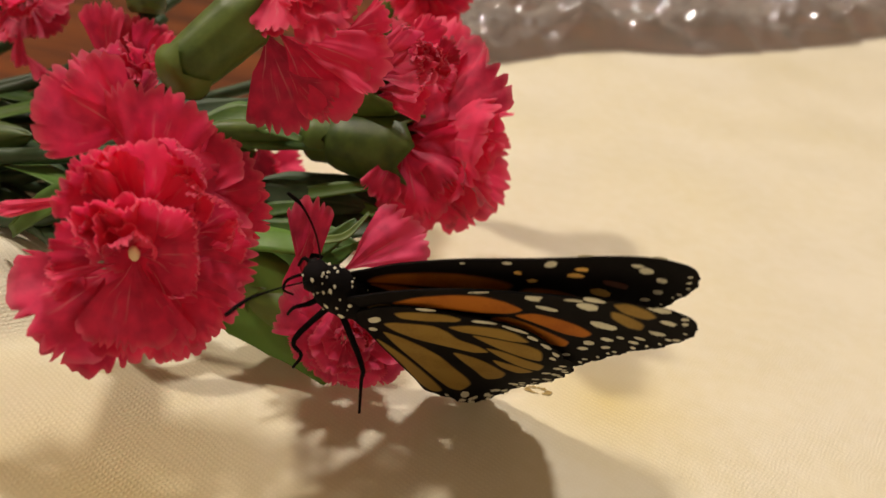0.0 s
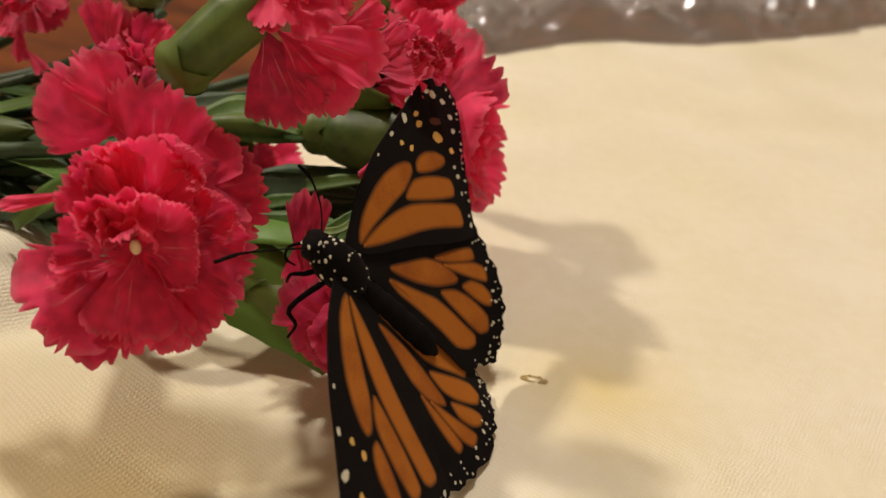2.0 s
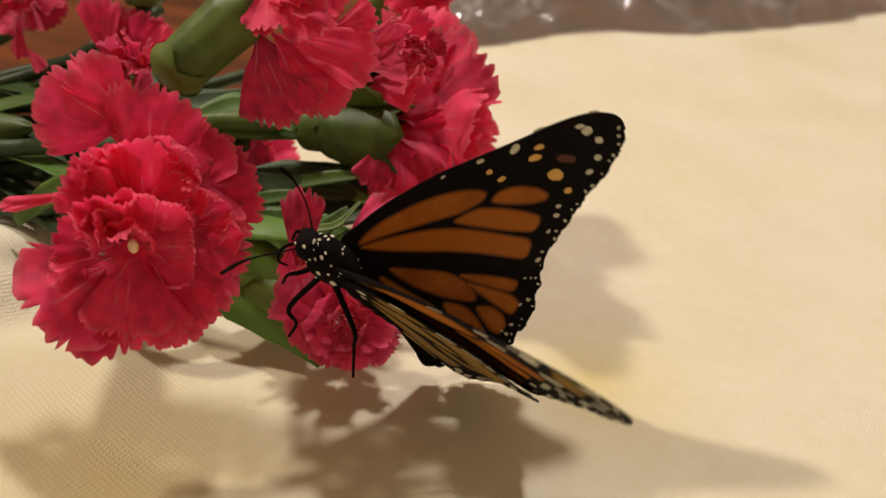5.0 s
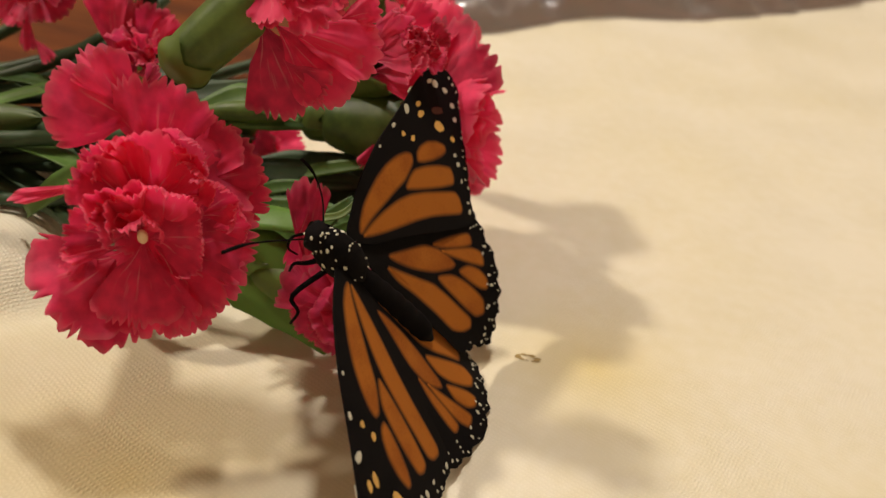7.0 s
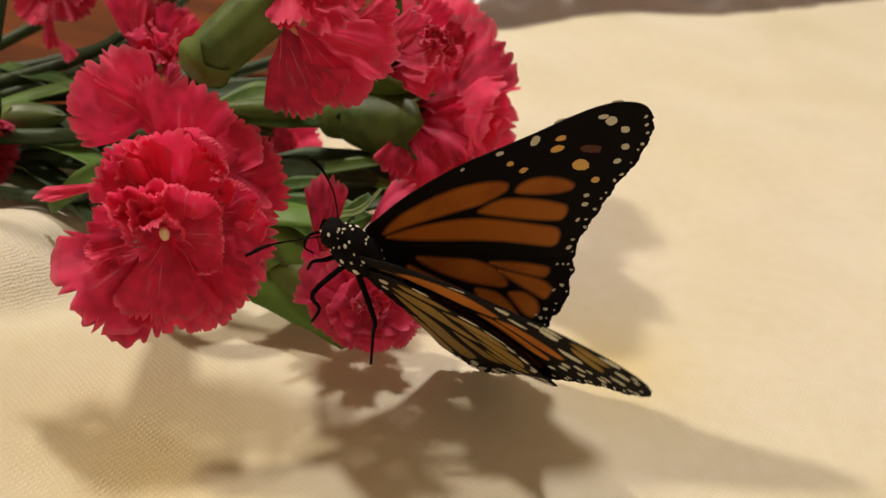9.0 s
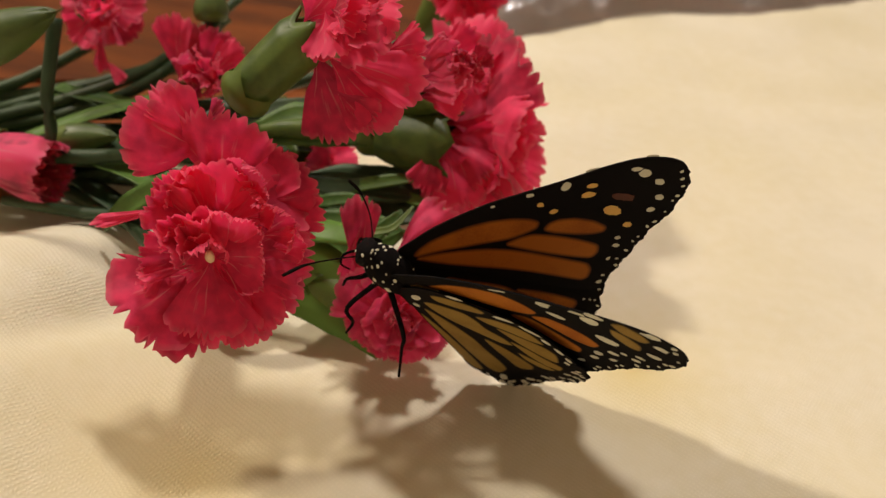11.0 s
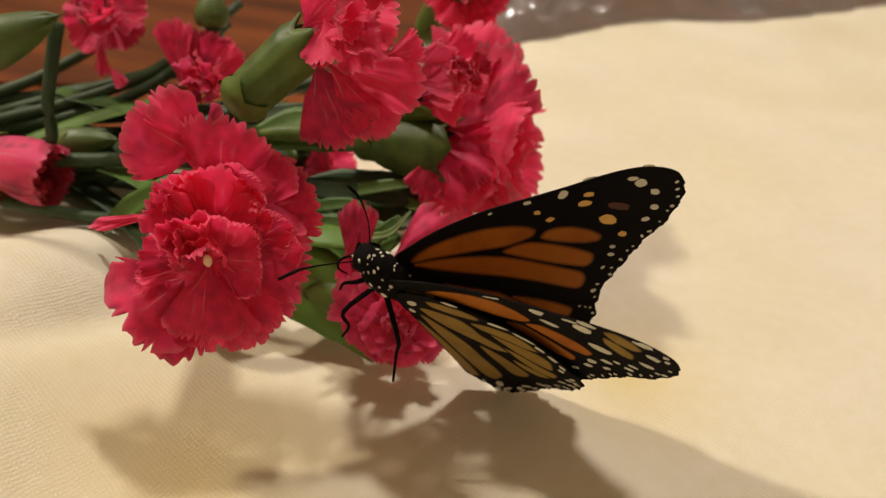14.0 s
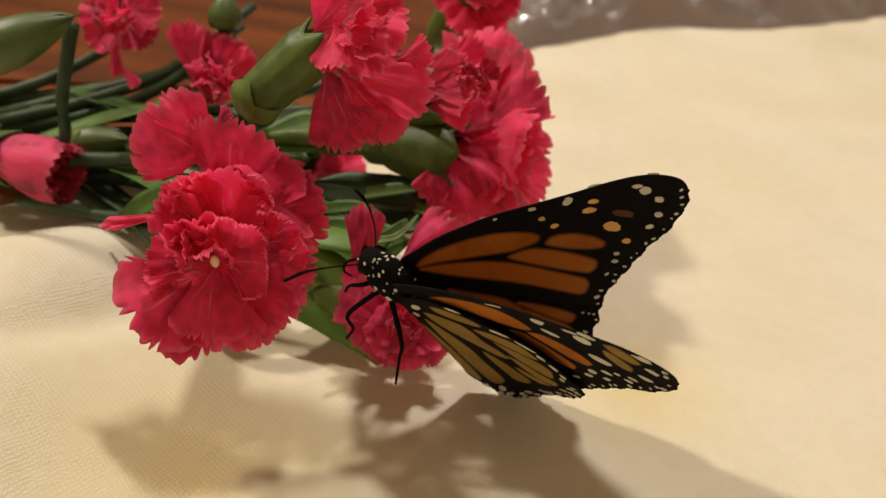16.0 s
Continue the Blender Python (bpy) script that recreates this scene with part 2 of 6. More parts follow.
for scales in (ORANGE, TAN):
    # dark membrane shows where the scales thin out
    tree = scales.node_tree
    share, dark = tree.nodes.new("ShaderNodeAttribute"), tree.nodes.new("ShaderNodeMix")
    share.attribute_name, dark.data_type = "scales", "RGBA"
    dark.inputs["A"].default_value = (0.006, 0.004, 0.004, 1)
    ramp = next(n for n in tree.nodes if n.type == "VALTORGB")
    tree.links.new(share.outputs["Fac"], dark.inputs["Factor"])
    tree.links.new(ramp.outputs[0], dark.inputs["B"])
    tree.links.new(dark.outputs["Result"], tree.nodes["Principled BSDF"].inputs["Base Color"])
    tree.links.new(dark.outputs["Result"], next(n for n in tree.nodes if n.type == "BSDF_TRANSLUCENT").inputs[0])
WHITE = material("scale_white", (0.62, 0.60, 0.46), rough=0.7, spread=0.08, grain=2600, blotch=160, bump=0.0)
AMBER = material("scale_amber", (0.70, 0.42, 0.10), rough=0.7, spread=0.1, grain=2600, blotch=160, bump=0.0)
RUSSET = material("scale_russet", (0.075, 0.017, 0.005), rough=0.75, spread=0.15, grain=2600, blotch=160, bump=0.0)
EYE_BLACK = material("eye_black", (0.006, 0.005, 0.005), rough=0.6, spread=0.1, bump=0.0, specular=0.08)
PITH = material("pith_cream", (0.75, 0.58, 0.34), rough=0.6, spread=0.1)
CLOTH = cloth_material()
WOOD = wood_material()
FILM = film_material()
WALL = material("room_paint", (0.80, 0.72, 0.60), rough=0.8, spread=0.04, grain=30, blotch=2, bump=0.05)
FLOOR = material("floor_boards", (0.22, 0.13, 0.07), rough=0.5, spread=0.2, grain=20, blotch=3)
GLOW = bpy.data.materials.new("lamp_glow")
GLOW.use_nodes = True
GLOW.node_tree.nodes["Principled BSDF"].inputs["Emission Color"].default_value = (1, 0.87, 0.75, 1)
GLOW.node_tree.nodes["Principled BSDF"].inputs["Emission Strength"].default_value = 30
METAL = material("brushed_metal", (0.6, 0.58, 0.55), rough=0.3, metal=1.0, spread=0.05)
STAIN = material("stain_brown", (0.31, 0.22, 0.065), rough=0.6, spread=0.2, grain=900, blotch=300, bump=0.0)


# ---- mesh helpers ----
def mesh_object(name, verts, faces, mat, parent=None, label="", uvs=None, smooth=True):
    me = bpy.data.meshes.new(name)
    me.from_pydata([tuple(v) for v in verts], [], faces)
    if uvs is not None:
        layer = me.uv_layers.new(name="UVMap")
        for loop in me.loops:
            layer.data[loop.index].uv = uvs[loop.vertex_index]
    me.polygons.foreach_set("use_smooth", [smooth] * len(me.polygons))
    me.materials.append(mat)
    me.update()
    ob = new(name, me)
    if parent is not None:
        ob.parent = parent
    if label:
        tagged(ob, label)
    return ob


def empty(name, place, label, category, group="", turn=None):
    ob = new(name)
    ob.empty_display_size = 0.005
    ob.matrix_world = Matrix.Translation(Vector(place) * U) @ (turn or Matrix())
    return tagged(ob, label, category, group)


def inside(parent, point):
    """A plan point in the parent's own space, in metres."""
    return parent.matrix_world.inverted() @ (Vector(point) * U)


def spline(points, steps):
    """Catmull-Rom through the points."""
    p = [Vector(q) for q in points]
    p = [2 * p[0] - p[1]] + p + [2 * p[-1] - p[-2]]
    out = []
    for i in range(1, len(p) - 2):
        for k in range(steps):
            t = k / steps
            a, b, c, d = p[i - 1], p[i], p[i + 1], p[i + 2]
            out.append(0.5 * (2 * b + (c - a) * t + (2 * a - 5 * b + 4 * c - d) * t * t + (3 * b - a - 3 * c + d) * t ** 3))
    return out + [p[-2]]


def tube(name, points, radii, mat, parent, label="", sides=10, steps=5, flat=1.0, uneven=0.0):
    """A round (or flattened) rod along a spline through plan points; radii in plan units."""
    line = spline([inside(parent, q) for q in points], steps)
    n = len(line)
    verts, faces = [], []
    up = Vector((0, 0, 1))
    for i, q in enumerate(line):
        way = (line[min(i + 1, n - 1)] - line[max(i - 1, 0)]).normalized()
        side = way.cross(up)
        side = side.normalized() if side.length > 1e-3 else Vector((1, 0, 0))
        top = side.cross(way)
        s = i / (n - 1) * (len(radii) - 1)
        k = min(int(s), len(radii) - 2)
        r = (radii[k] + (radii[k + 1] - radii[k]) * (s - k)) * U
        for j in range(sides):
            a = 2 * math.pi * j / sides
            rr = r * (1 + uneven * math.sin(3 * a + i))
            verts.append(q + side * (rr * math.cos(a)) + top * (rr * flat * math.sin(a)))
    for i in range(n - 1):
        for j in range(sides):
            k = (j + 1) % sides
            faces.append((i * sides + j, i * sides + k, (i + 1) * sides + k, (i + 1) * sides + j))
    faces.append(tuple(range(sides - 1, -1, -1)))
    faces.append(tuple((n - 1) * sides + j for j in range(sides)))
    return mesh_object(name, verts, faces, mat, parent, label)


def ball(name, place, radii, mat, parent, turn=None, label="", rings=12, sides=16, lump=0.0):
    """An ellipsoid part; place and radii in plan units in the parent's space."""
    verts, faces = [], []
    for i in range(rings + 1):
        a = math.pi * i / rings
        for j in range(sides):
            b = 2 * math.pi * j / sides
            v = Vector((math.sin(a) * math.cos(b), math.sin(a) * math.sin(b), math.cos(a)))
            k = 1 + lump * noise.noise(v * 3.1 + Vector(place))
            v = Vector((v.x * radii[0], v.y * radii[1], v.z * radii[2])) * k
            verts.append(((turn @ v) if turn else v) * U + Vector(place) * U)
    for i in range(rings):
        for j in range(sides):
            k = (j + 1) % sides
            faces.append((i * sides + j, (i + 1) * sides + j, (i + 1) * sides + k, i * sides + k))
    return mesh_object(name, verts, faces, mat, parent, label)


# ---- the table, its cloth and the room ----
def box(name, lo, hi, mat, label="", kind="structure", category="", bevel=0.0):
    bm = bmesh.new()
    bmesh.ops.create_cube(bm, size=1)
    for v in bm.verts:
        v.co = Vector([lo[i] + (v.co[i] + 0.5) * (hi[i] - lo[i]) for i in range(3)])
    if bevel:
        bmesh.ops.bevel(bm, geom=bm.edges[:], offset=bevel, segments=2, affect="EDGES")
    me = bpy.data.meshes.new(name)
    bm.to_mesh(me)
    bm.free()
    me.materials.append(mat)
    return tagged(new(name, me), label, category, "", kind)


def room():
    x0, x1, y0, y1, z0, z1 = -2.2, 1.8, -1.6, 2.4, -0.75, 1.75
    box("floor", (x0, y0, z0 - 0.1), (x1, y1, z0), FLOOR, "brown board floor of the room")
    box("ceiling", (x0, y0, z1), (x1, y1, z1 + 0.1), WALL, "cream painted ceiling")
    box("wall_north", (x0, y1, z0), (x1, y1 + 0.1, z1), WALL, "cream painted room wall")
    box("wall_south", (x0, y0 - 0.1, z0), (x1, y0, z1), WALL, "cream painted room wall")
    box("wall_west", (x0 - 0.1, y0, z0), (x0, y1, z1), WALL, "cream painted room wall")
    box("wall_east", (x1, y0, z0), (x1 + 0.1, y1, z1), WALL, "cream painted room wall")


def ceiling_lamp(place):
    lamp = new("ceiling_lamp")
    lamp.location = Vector((place.x, place.y, 1.75))
    tagged(lamp, "small round recessed ceiling lamp, switched on", "lamp", "ceiling lamps")
    for name, r0, r1, z0, z1, mat in (("rim", 0.085, 0.11, -0.02, 0.0, METAL),):
        verts, faces = [], []
        for i in range(32):
            a = 2 * math.pi * i / 32
            c, s = math.cos(a), math.sin(a)
            verts += [(r0 * c, r0 * s, z0), (r1 * c, r1 * s, z0), (r1 * c, r1 * s, z1), (r0 * c, r0 * s, z1)]
        for i in range(32):
            k = (i + 1) % 32
            for j in range(4):
                faces.append((4 * i + j, 4 * k + j, 4 * k + (j + 1) % 4, 4 * i + (j + 1) % 4))
        mesh_object(name, verts, faces, mat, lamp)
    verts = [(0.084 * math.cos(2 * math.pi * i / 32), 0.084 * math.sin(2 * math.pi * i / 32), -0.008) for i in range(32)]
    mesh_object("diffuser", verts, [tuple(range(31, -1, -1))], GLOW, lamp, "glowing diffuser")


EDGE = [(-18.0, 2.0), (-13.0, 9.5), (-10.2, 13.2), (-6.0, 20.0), (-2.0, 26.4), (-1.1, 27.5), (0.6, 29.6), (1.7, 30.8), (2.8, 31.6), (4.5, 32.0), (5.7, 32.4), (8.0, 34.5), (10.6, 37.1), (14.5, 41.4), (26.0, 50.0), (60.0, 74.0)]


def edge_y(x):
    for (xa, ya), (xb, yb) in zip(EDGE, EDGE[1:]):
        if xa <= x <= xb:
            return ya + (yb - ya) * (x - xa) / (xb - xa)
    return EDGE[0][1] if x < EDGE[0][0] else EDGE[-1][1]


def bump_at(x, y, cx, cy, turn, long, wide):
    c, s = math.cos(turn), math.sin(turn)
    a, b = (x - cx) * c + (y - cy) * s, -(x - cx) * s + (y - cy) * c
    return math.exp(-(a / long) ** 2 - (b / wide) ** 2)


def cloth_height(x, y):
    """The lie of the cloth over the table, in plan units."""
    z = 0.10 * noise.noise(Vector((x * 0.13, y * 0.10, 0.3))) + 0.035 * noise.noise(Vector((x * 0.5, y * 0.35, 4.0)))
    z += 0.75 * bump_at(x, y, -8.6, 10.2, 0.9, 3.2, 1.3)
    z -= 0.22 * bump_at(x, y, -6.6, 9.6, 1.05, 3.5, 0.5)
    # swell added with its crest out of view; its slope darkens the near-left cloth
    z += 1.9 * bump_at(x, y, -8.8, 5.4, 1.25, 4.4, 2.6)
    z += 0.16 * bump_at(x, y, 3.0, 28.5, 0.65, 9.0, 1.6)
    z -= 0.12 * bump_at(x, y, 4.0, 25.0, 0.2, 9.0, 1.2)
    return z


def tablecloth():
    nx, ny = 190, 230
    verts, faces = [], []
    for i in range(nx + 1):
        s = -1 + 2 * i / nx
        x = 2 + 34 * s * (0.42 + 0.58 * s * s)
        top = edge_y(x)
        for j in range(ny + 1):
            t = j / ny
            y = -16 + (top + 16) * t
            z = cloth_height(x, y)
            verts.append((x * U, y * U, z * U))
    for i in range(nx):
        for j in range(ny):
            a = i * (ny + 1) + j
            faces.append((a, a + ny + 1, a + ny + 2, a + 1))
    ob = mesh_object("tablecloth", verts, faces, CLOTH)
    # the turned-under hem along the far edge
    hem, seam = [], []
    for i in range(nx + 1):
        v = Vector(verts[i * (ny + 1) + ny])
        for dx, dy, dz in ((0, 0, 0), (-0.03, 0.14, -0.03), (-0.08, 0.22, -0.16), (0, 0.05, 0)):
            hem.append((v.x + dx * U, v.y + dy * U, v.z + dz * U) if dx else (v.x, v.y + dy * U, v.z if dy == 0 else -0.45 * U))
    for i in range(nx):
        for k in range(3):
            c = 4 * i + k
            seam.append((c, c + 4, c + 5, c + 1))
    mesh_object("hem", hem, seam, CLOTH, ob, "turned-under hem")
    return tagged(ob, "cream satin tablecloth with soft folds over the wooden table", "tablecloth")


def table():
    tab = new("table")
    tab.location = (0, 0, -0.45 * U)
    tagged(tab, "brown varnished wooden plank table under a cloth", "table")
    turn = Matrix.Rotation(0.36, 4, "Z")
    for k in range(10):
        y0 = (-30 + 13.3 * k - 0.6) * U
        bm = bmesh.new()
        bmesh.ops.create_cube(bm, size=1)
        for v in bm.verts:
            v.co = Vector((v.co.x * 1.5, y0 + (v.co.y + 0.5) * 13.15 * U, (v.co.z - 0.5) * 0.03))
        bmesh.ops.bevel(bm, geom=bm.edges[:], offset=0.0012, segments=2, affect="EDGES")
        bm.transform(turn)
        me = bpy.data.meshes.new("plank")
        bm.to_mesh(me)
        bm.free()
        me.materials.append(WOOD)
        new("plank", me).parent = tab
    for x, y in ((-0.62, -0.35), (0.62, 0.0), (-0.75, 0.62), (0.45, 1.0)):
        bm = bmesh.new()
        bmesh.ops.create_cube(bm, size=1)
        for v in bm.verts:
            v.co = Vector((x + v.co.x * 0.06, y + v.co.y * 0.06, -0.03 + (v.co.z - 0.5) * (0.72 - 0.45 * U)))
        me = bpy.data.meshes.new("leg")
        bm.to_mesh(me)
        bm.free()
        me.materials.append(WOOD)
        new("leg", me).parent = tab


def stain():
    """A small dried ring of droppings with a pale yellow halo on the cloth."""
    def disc(name, cx, cy, rx, ry, mat, lift, parent, seed):
        verts, faces, n = [], [], 40
        for ring in (0.02, 1.0):
            for i in range(n):
                a = 2 * math.pi * i / n
                k = ring * (1 + 0.22 * noise.noise(Vector((2 * math.cos(a), 2 * math.sin(a), seed + ring))))
                x, y = cx + rx * k * math.cos(a), cy + ry * k * math.sin(a)
                verts.append((x * U, y * U, (cloth_height(x, y) + lift) * U))
        for i in range(n):
            k = (i + 1) % n
            faces.append((i, k, n + k, n + i))
        return mesh_object(name, verts, faces, mat, parent)
    mark = new("stain")
    tagged(mark, "small dried brown ring stain on the cream cloth", "stain")
    rnd = random.Random(2)
    for i in range(13):
        a = 2 * math.pi * i / 13 + rnd.uniform(-0.2, 0.2)
        r = rnd.uniform(0.012, 0.04)
        disc("fleck", 1.0 + 0.17 * math.cos(a), 11.5 + 0.07 * math.sin(a), r * 1.5, r * 0.9, STAIN, 0.012, mark, 3.0 + i)


# ---- carnations ----
def petal_mesh(name, length, half, ruffle, cup, frill, seed, mat, teeth=14, nv=13, curl=0.0):
    """A fan-shaped toothed petal: foot at the origin, running along +Y, its face towards +Z; length in plan units, half its opening angle in degrees."""
    rnd = random.Random(seed)
    ph, ph2, ph3 = rnd.uniform(0, 6.28), rnd.uniform(0, 6.28), rnd.uniform(0, 6.28)
    cuts = [0.0]
    while len(cuts) <= teeth:
        cuts.append(cuts[-1] + rnd.uniform(0.4, 1.6))
    cuts = [c / cuts[-1] for c in cuts]
    deep = [1.35 * rnd.random() ** 1.3 + 0.08 for _ in range(teeth)]
    lean = [rnd.uniform(0.35, 0.65) for _ in range(teeth)]
    bow = radians(half)
    columns = []
    for k in range(teeth):
        for q in (0.0, 0.2, 0.4, 0.6, 0.8):
            columns.append((cuts[k] + (cuts[k + 1] - cuts[k]) * q, k, q))
    columns.append((1.0, teeth - 1, 1.0))
    skew, notch = rnd.uniform(-0.14, 0.14), rnd.uniform(-0.6, 0.6)
    folds = 2.2 + 2.2 * (half / 45.0) + rnd.uniform(-0.4, 0.4)
    verts, uvs, faces = [], [], []
    for j in range(nv + 1):
        v = (j / nv) ** 0.85
        claw = min(1.0, 0.35 + v * 1.5)
        edge = max(0.0, (v - 0.80) / 0.20)
        for s, k, q in columns:
            u = 2 * s - 1
            peak = 1 - abs(q - lean[k]) / (lean[k] if q < lean[k] else 1 - lean[k])
            rim = 1 - edge * (min(0.13, 1.7 * bow / teeth) * deep[k] * (1 - peak ** 0.75)) - 0.07 * edge * math.exp(-((u - notch) / 0.08) ** 2)
            rim *= 1 - 0.13 * u * u * v + 0.05 * noise.noise(Vector((u * 1.7, seed * 0.37, 2.0))) * v
            a = (u + skew * v) * bow * claw
            r = length * v * rim
            soft = noise.noise(Vector((u * 1.3 + seed, v * 1.6, ph)))
            fine = noise.noise(Vector((u * 3.7 + seed, v * 3.1, ph2)))
            z = cup * (0.62 * v * v + 0.22 * u * u * v) + 0.24 * soft * v * (0.4 + 0.6 * ruffle) + 0.03 * fine * v
            z += 0.095 * ruffle * math.sin(folds * u + ph + 0.6 * soft) * v ** 1.8
            z += 0.055 * frill * math.sin(3.1 * folds * u + ph3 + 1.8 * soft) * v ** 5 + 0.03 * frill * math.sin(6.7 * folds * u + ph2) * v ** 9
            z -= 0.18 * max(0.0, v - 0.6) ** 2 * (1.0 + math.sin(2.0 * u + ph2)) * (1 - min(1.0, 2.5 * abs(cup)))
            roll = max(0.0, v - 0.82) / 0.18 * min(1.0, max(0.0, 0.75 + 1.6 * noise.noise(Vector((u * 2.1, seed * 0.61, 7.0)))))
            r *= 1 - 0.10 * curl * roll * roll
            z += curl * (0.13 * roll ** 1.6 + 0.035 * roll * math.sin(teeth * 6.28 * s + ph))
            verts.append((r * math.sin(a) * U, r * math.cos(a) * U, z * length * U))
            uvs.append((s, v))
    w = len(columns)
    for j in range(nv):
        for i in range(w - 1):
            faces.append((j * w + i, j * w + i + 1, (j + 1) * w + i + 1, (j + 1) * w + i))
    return mesh_object(name, verts, faces, mat, None, "", uvs)


def facing(foot, tip, normal):
    """A pose in plan units whose +Y runs from foot to tip and whose +Z leans to normal."""
    y = (Vector(tip) - Vector(foot)).normalized()
    z = Vector(normal)
    z = (z - y * z.dot(y)).normalized()
    x = y.cross(z)
    m = Matrix((x, y, z)).transposed().to_4x4()
    m.translation = Vector(foot) * U
    return m


def fan(flower, foot, tip, half, ruffle, cup, frill, seed, mat=None, stretch=1.06, curl=0.0, teeth=0):
    """One petal from its foot to its tip, facing the way its flower faces."""
    rnd = random.Random(seed)
    length = (Vector(tip) - Vector(foot)).length * stretch
    teeth = teeth or max(4, min(22, round(half * (0.17 + 0.13 * length) * (1 + 0.5 * curl))))
    ob = petal_mesh("petal", length, half, ruffle, cup, frill, seed, mat or PETAL, teeth, curl=curl)
    ob.parent = flower
    normal = Vector(flower["faces"]) + Vector([rnd.uniform(-0.14, 0.14) for _ in range(3)])
    ob.matrix_basis = flower.matrix_world.inverted() @ facing(foot, tip, normal)
    return ob


def petal_at(flower, foot, tip, spread, ruffle, cup, seed, mat=None):
    return fan(flower, foot, tip, min(62.0, 8 + 62 * spread), ruffle, cup, max(0.0, ruffle - 0.35), seed, mat, 0.96)


def head_of(heart, faces, label, name="carnation"):
    f = empty(name, heart, label, "flower", FLOWERS)
    f["faces"] = faces
    return f


def axes(n):
    n = Vector(n).normalized()
    x = Vector((0, 0, 1)).cross(n)
    x = x.normalized() if x.length > 0.05 else Vector((1, 0, 0))
    return x, n.cross(x), n


def petal_rings(flower, heart, normal, rings, seed, mats=None, waist=0.12):
    """Rings of petals round the heart. Each ring: count, length, degrees from the face's axis, spread, ruffle, cup."""
    rnd = random.Random(seed)
    x, y, n = axes(normal)
    heart = Vector(heart)
    wander = 11 if waist < 0.2 else 4
    for r, (count, length, open_deg, spread, ruffle, cup) in enumerate(rings):
        kinds = [petal_mesh("petal", length, min(58.0, 8 + 62 * spread), ruffle, cup, max(0.0, ruffle - 0.35), seed * 31 + r * 7 + k,
                            (mats or [PETAL])[min(r, len(mats or [1]) - 1)], teeth=rnd.choice((9, 11, 13)), nv=10) for k in range(3)]
        for i in range(count):
            a = 2 * math.pi * (i + 0.5 * (r % 2) + rnd.uniform(-0.22, 0.22)) / count
            tilt = radians(open_deg + rnd.uniform(-wander, wander))
            out = x * math.cos(a) + y * math.sin(a)
            way = out * math.sin(tilt) + n * math.cos(tilt)
            up = n * math.sin(tilt) - out * math.cos(tilt)
            side = way.cross(up)
            up = (up + side * rnd.uniform(-0.35, 0.35)).normalized()
            k = rnd.randrange(3)
            ob = kinds[k] if kinds[k].parent is None and not kinds[k].get("used") else kinds[k].copy()
            if ob is kinds[k]:
                ob["used"] = 1
            else:
                scene.collection.objects.link(ob)
            ob.parent = flower
            foot = heart + out * (waist * (1 - 0.18 * r))
            ob.matrix_basis = flower.matrix_world.inverted() @ facing(foot, foot + way, up) @ Matrix.Scale(rnd.uniform(0.88, 1.08), 4)
        for ob in kinds:
            if ob.parent is None:
                bpy.data.objects.remove(ob)
    for o in flower.children:
        if o.get("used"):
            del o["used"]


def calyx(flower, foot, mouth, r0, r1, label="", teeth=5, mat=None, mouth_open=1.08, notch=0.17):
    """A ribbed green cup from its foot to its toothed mouth, with a hollow rim."""
    foot, mouth = inside(flower, foot), inside(flower, mouth)
    n = (mouth - foot)
    length = n.length
    x, y, n = axes(n)
    sides, rows = 40, 12
    verts, faces = [], []
    prof = [0.30, 0.74, 0.93, 1.0, 1.02, 1.03, 1.04, 1.05, 1.05, 1.06, 1.07, mouth_open, mouth_open]
    for j in range(rows + 1):
        v = j / rows
        r = (r0 + (r1 - r0) * v) * prof[j] * U
        for i in range(sides):
            a = 2 * math.pi * i / sides
            tooth = abs(((a / (2 * math.pi) * teeth) % 1.0) - 0.5) * 2
            h = length * v * (1.0 if v < 0.7 else 1.0 + (v - 0.7) / 0.3 * notch * (tooth - 0.35))
            rr = r * (1 + 0.010 * math.cos(a * teeth * 2)) * (1 + 0.06 * max(0, v - 0.8) / 0.2 * tooth)
            verts.append(foot + n * h + x * (rr * math.cos(a)) + y * (rr * math.sin(a)))
    for j in range(rows + 1):
        v = 1 - j / rows * 0.5
        r = (r0 + (r1 - r0) * v) * 0.92 * U
        for i in range(sides):
            a = 2 * math.pi * i / sides
            src = verts[(rows - j // 2) * sides + i] if j == 0 else None
            base = src if src is not None else foot + n * (length * v * 0.97)
            if src is not None:
                verts.append(src - (x * math.cos(a) + y * math.sin(a)) * (0.05 * U))
            else:
                verts.append(base + x * (r * math.cos(a)) + y * (r * math.sin(a)))
    for j in range(2 * rows + 1):
        for i in range(sides):
            k = (i + 1) % sides
            faces.append((j * sides + i, j * sides + k, (j + 1) * sides + k, (j + 1) * sides + i))
    faces.append(tuple(range(sides - 1, -1, -1)))
    return mesh_object("calyx", verts, faces, mat or CALYX, flower, label)


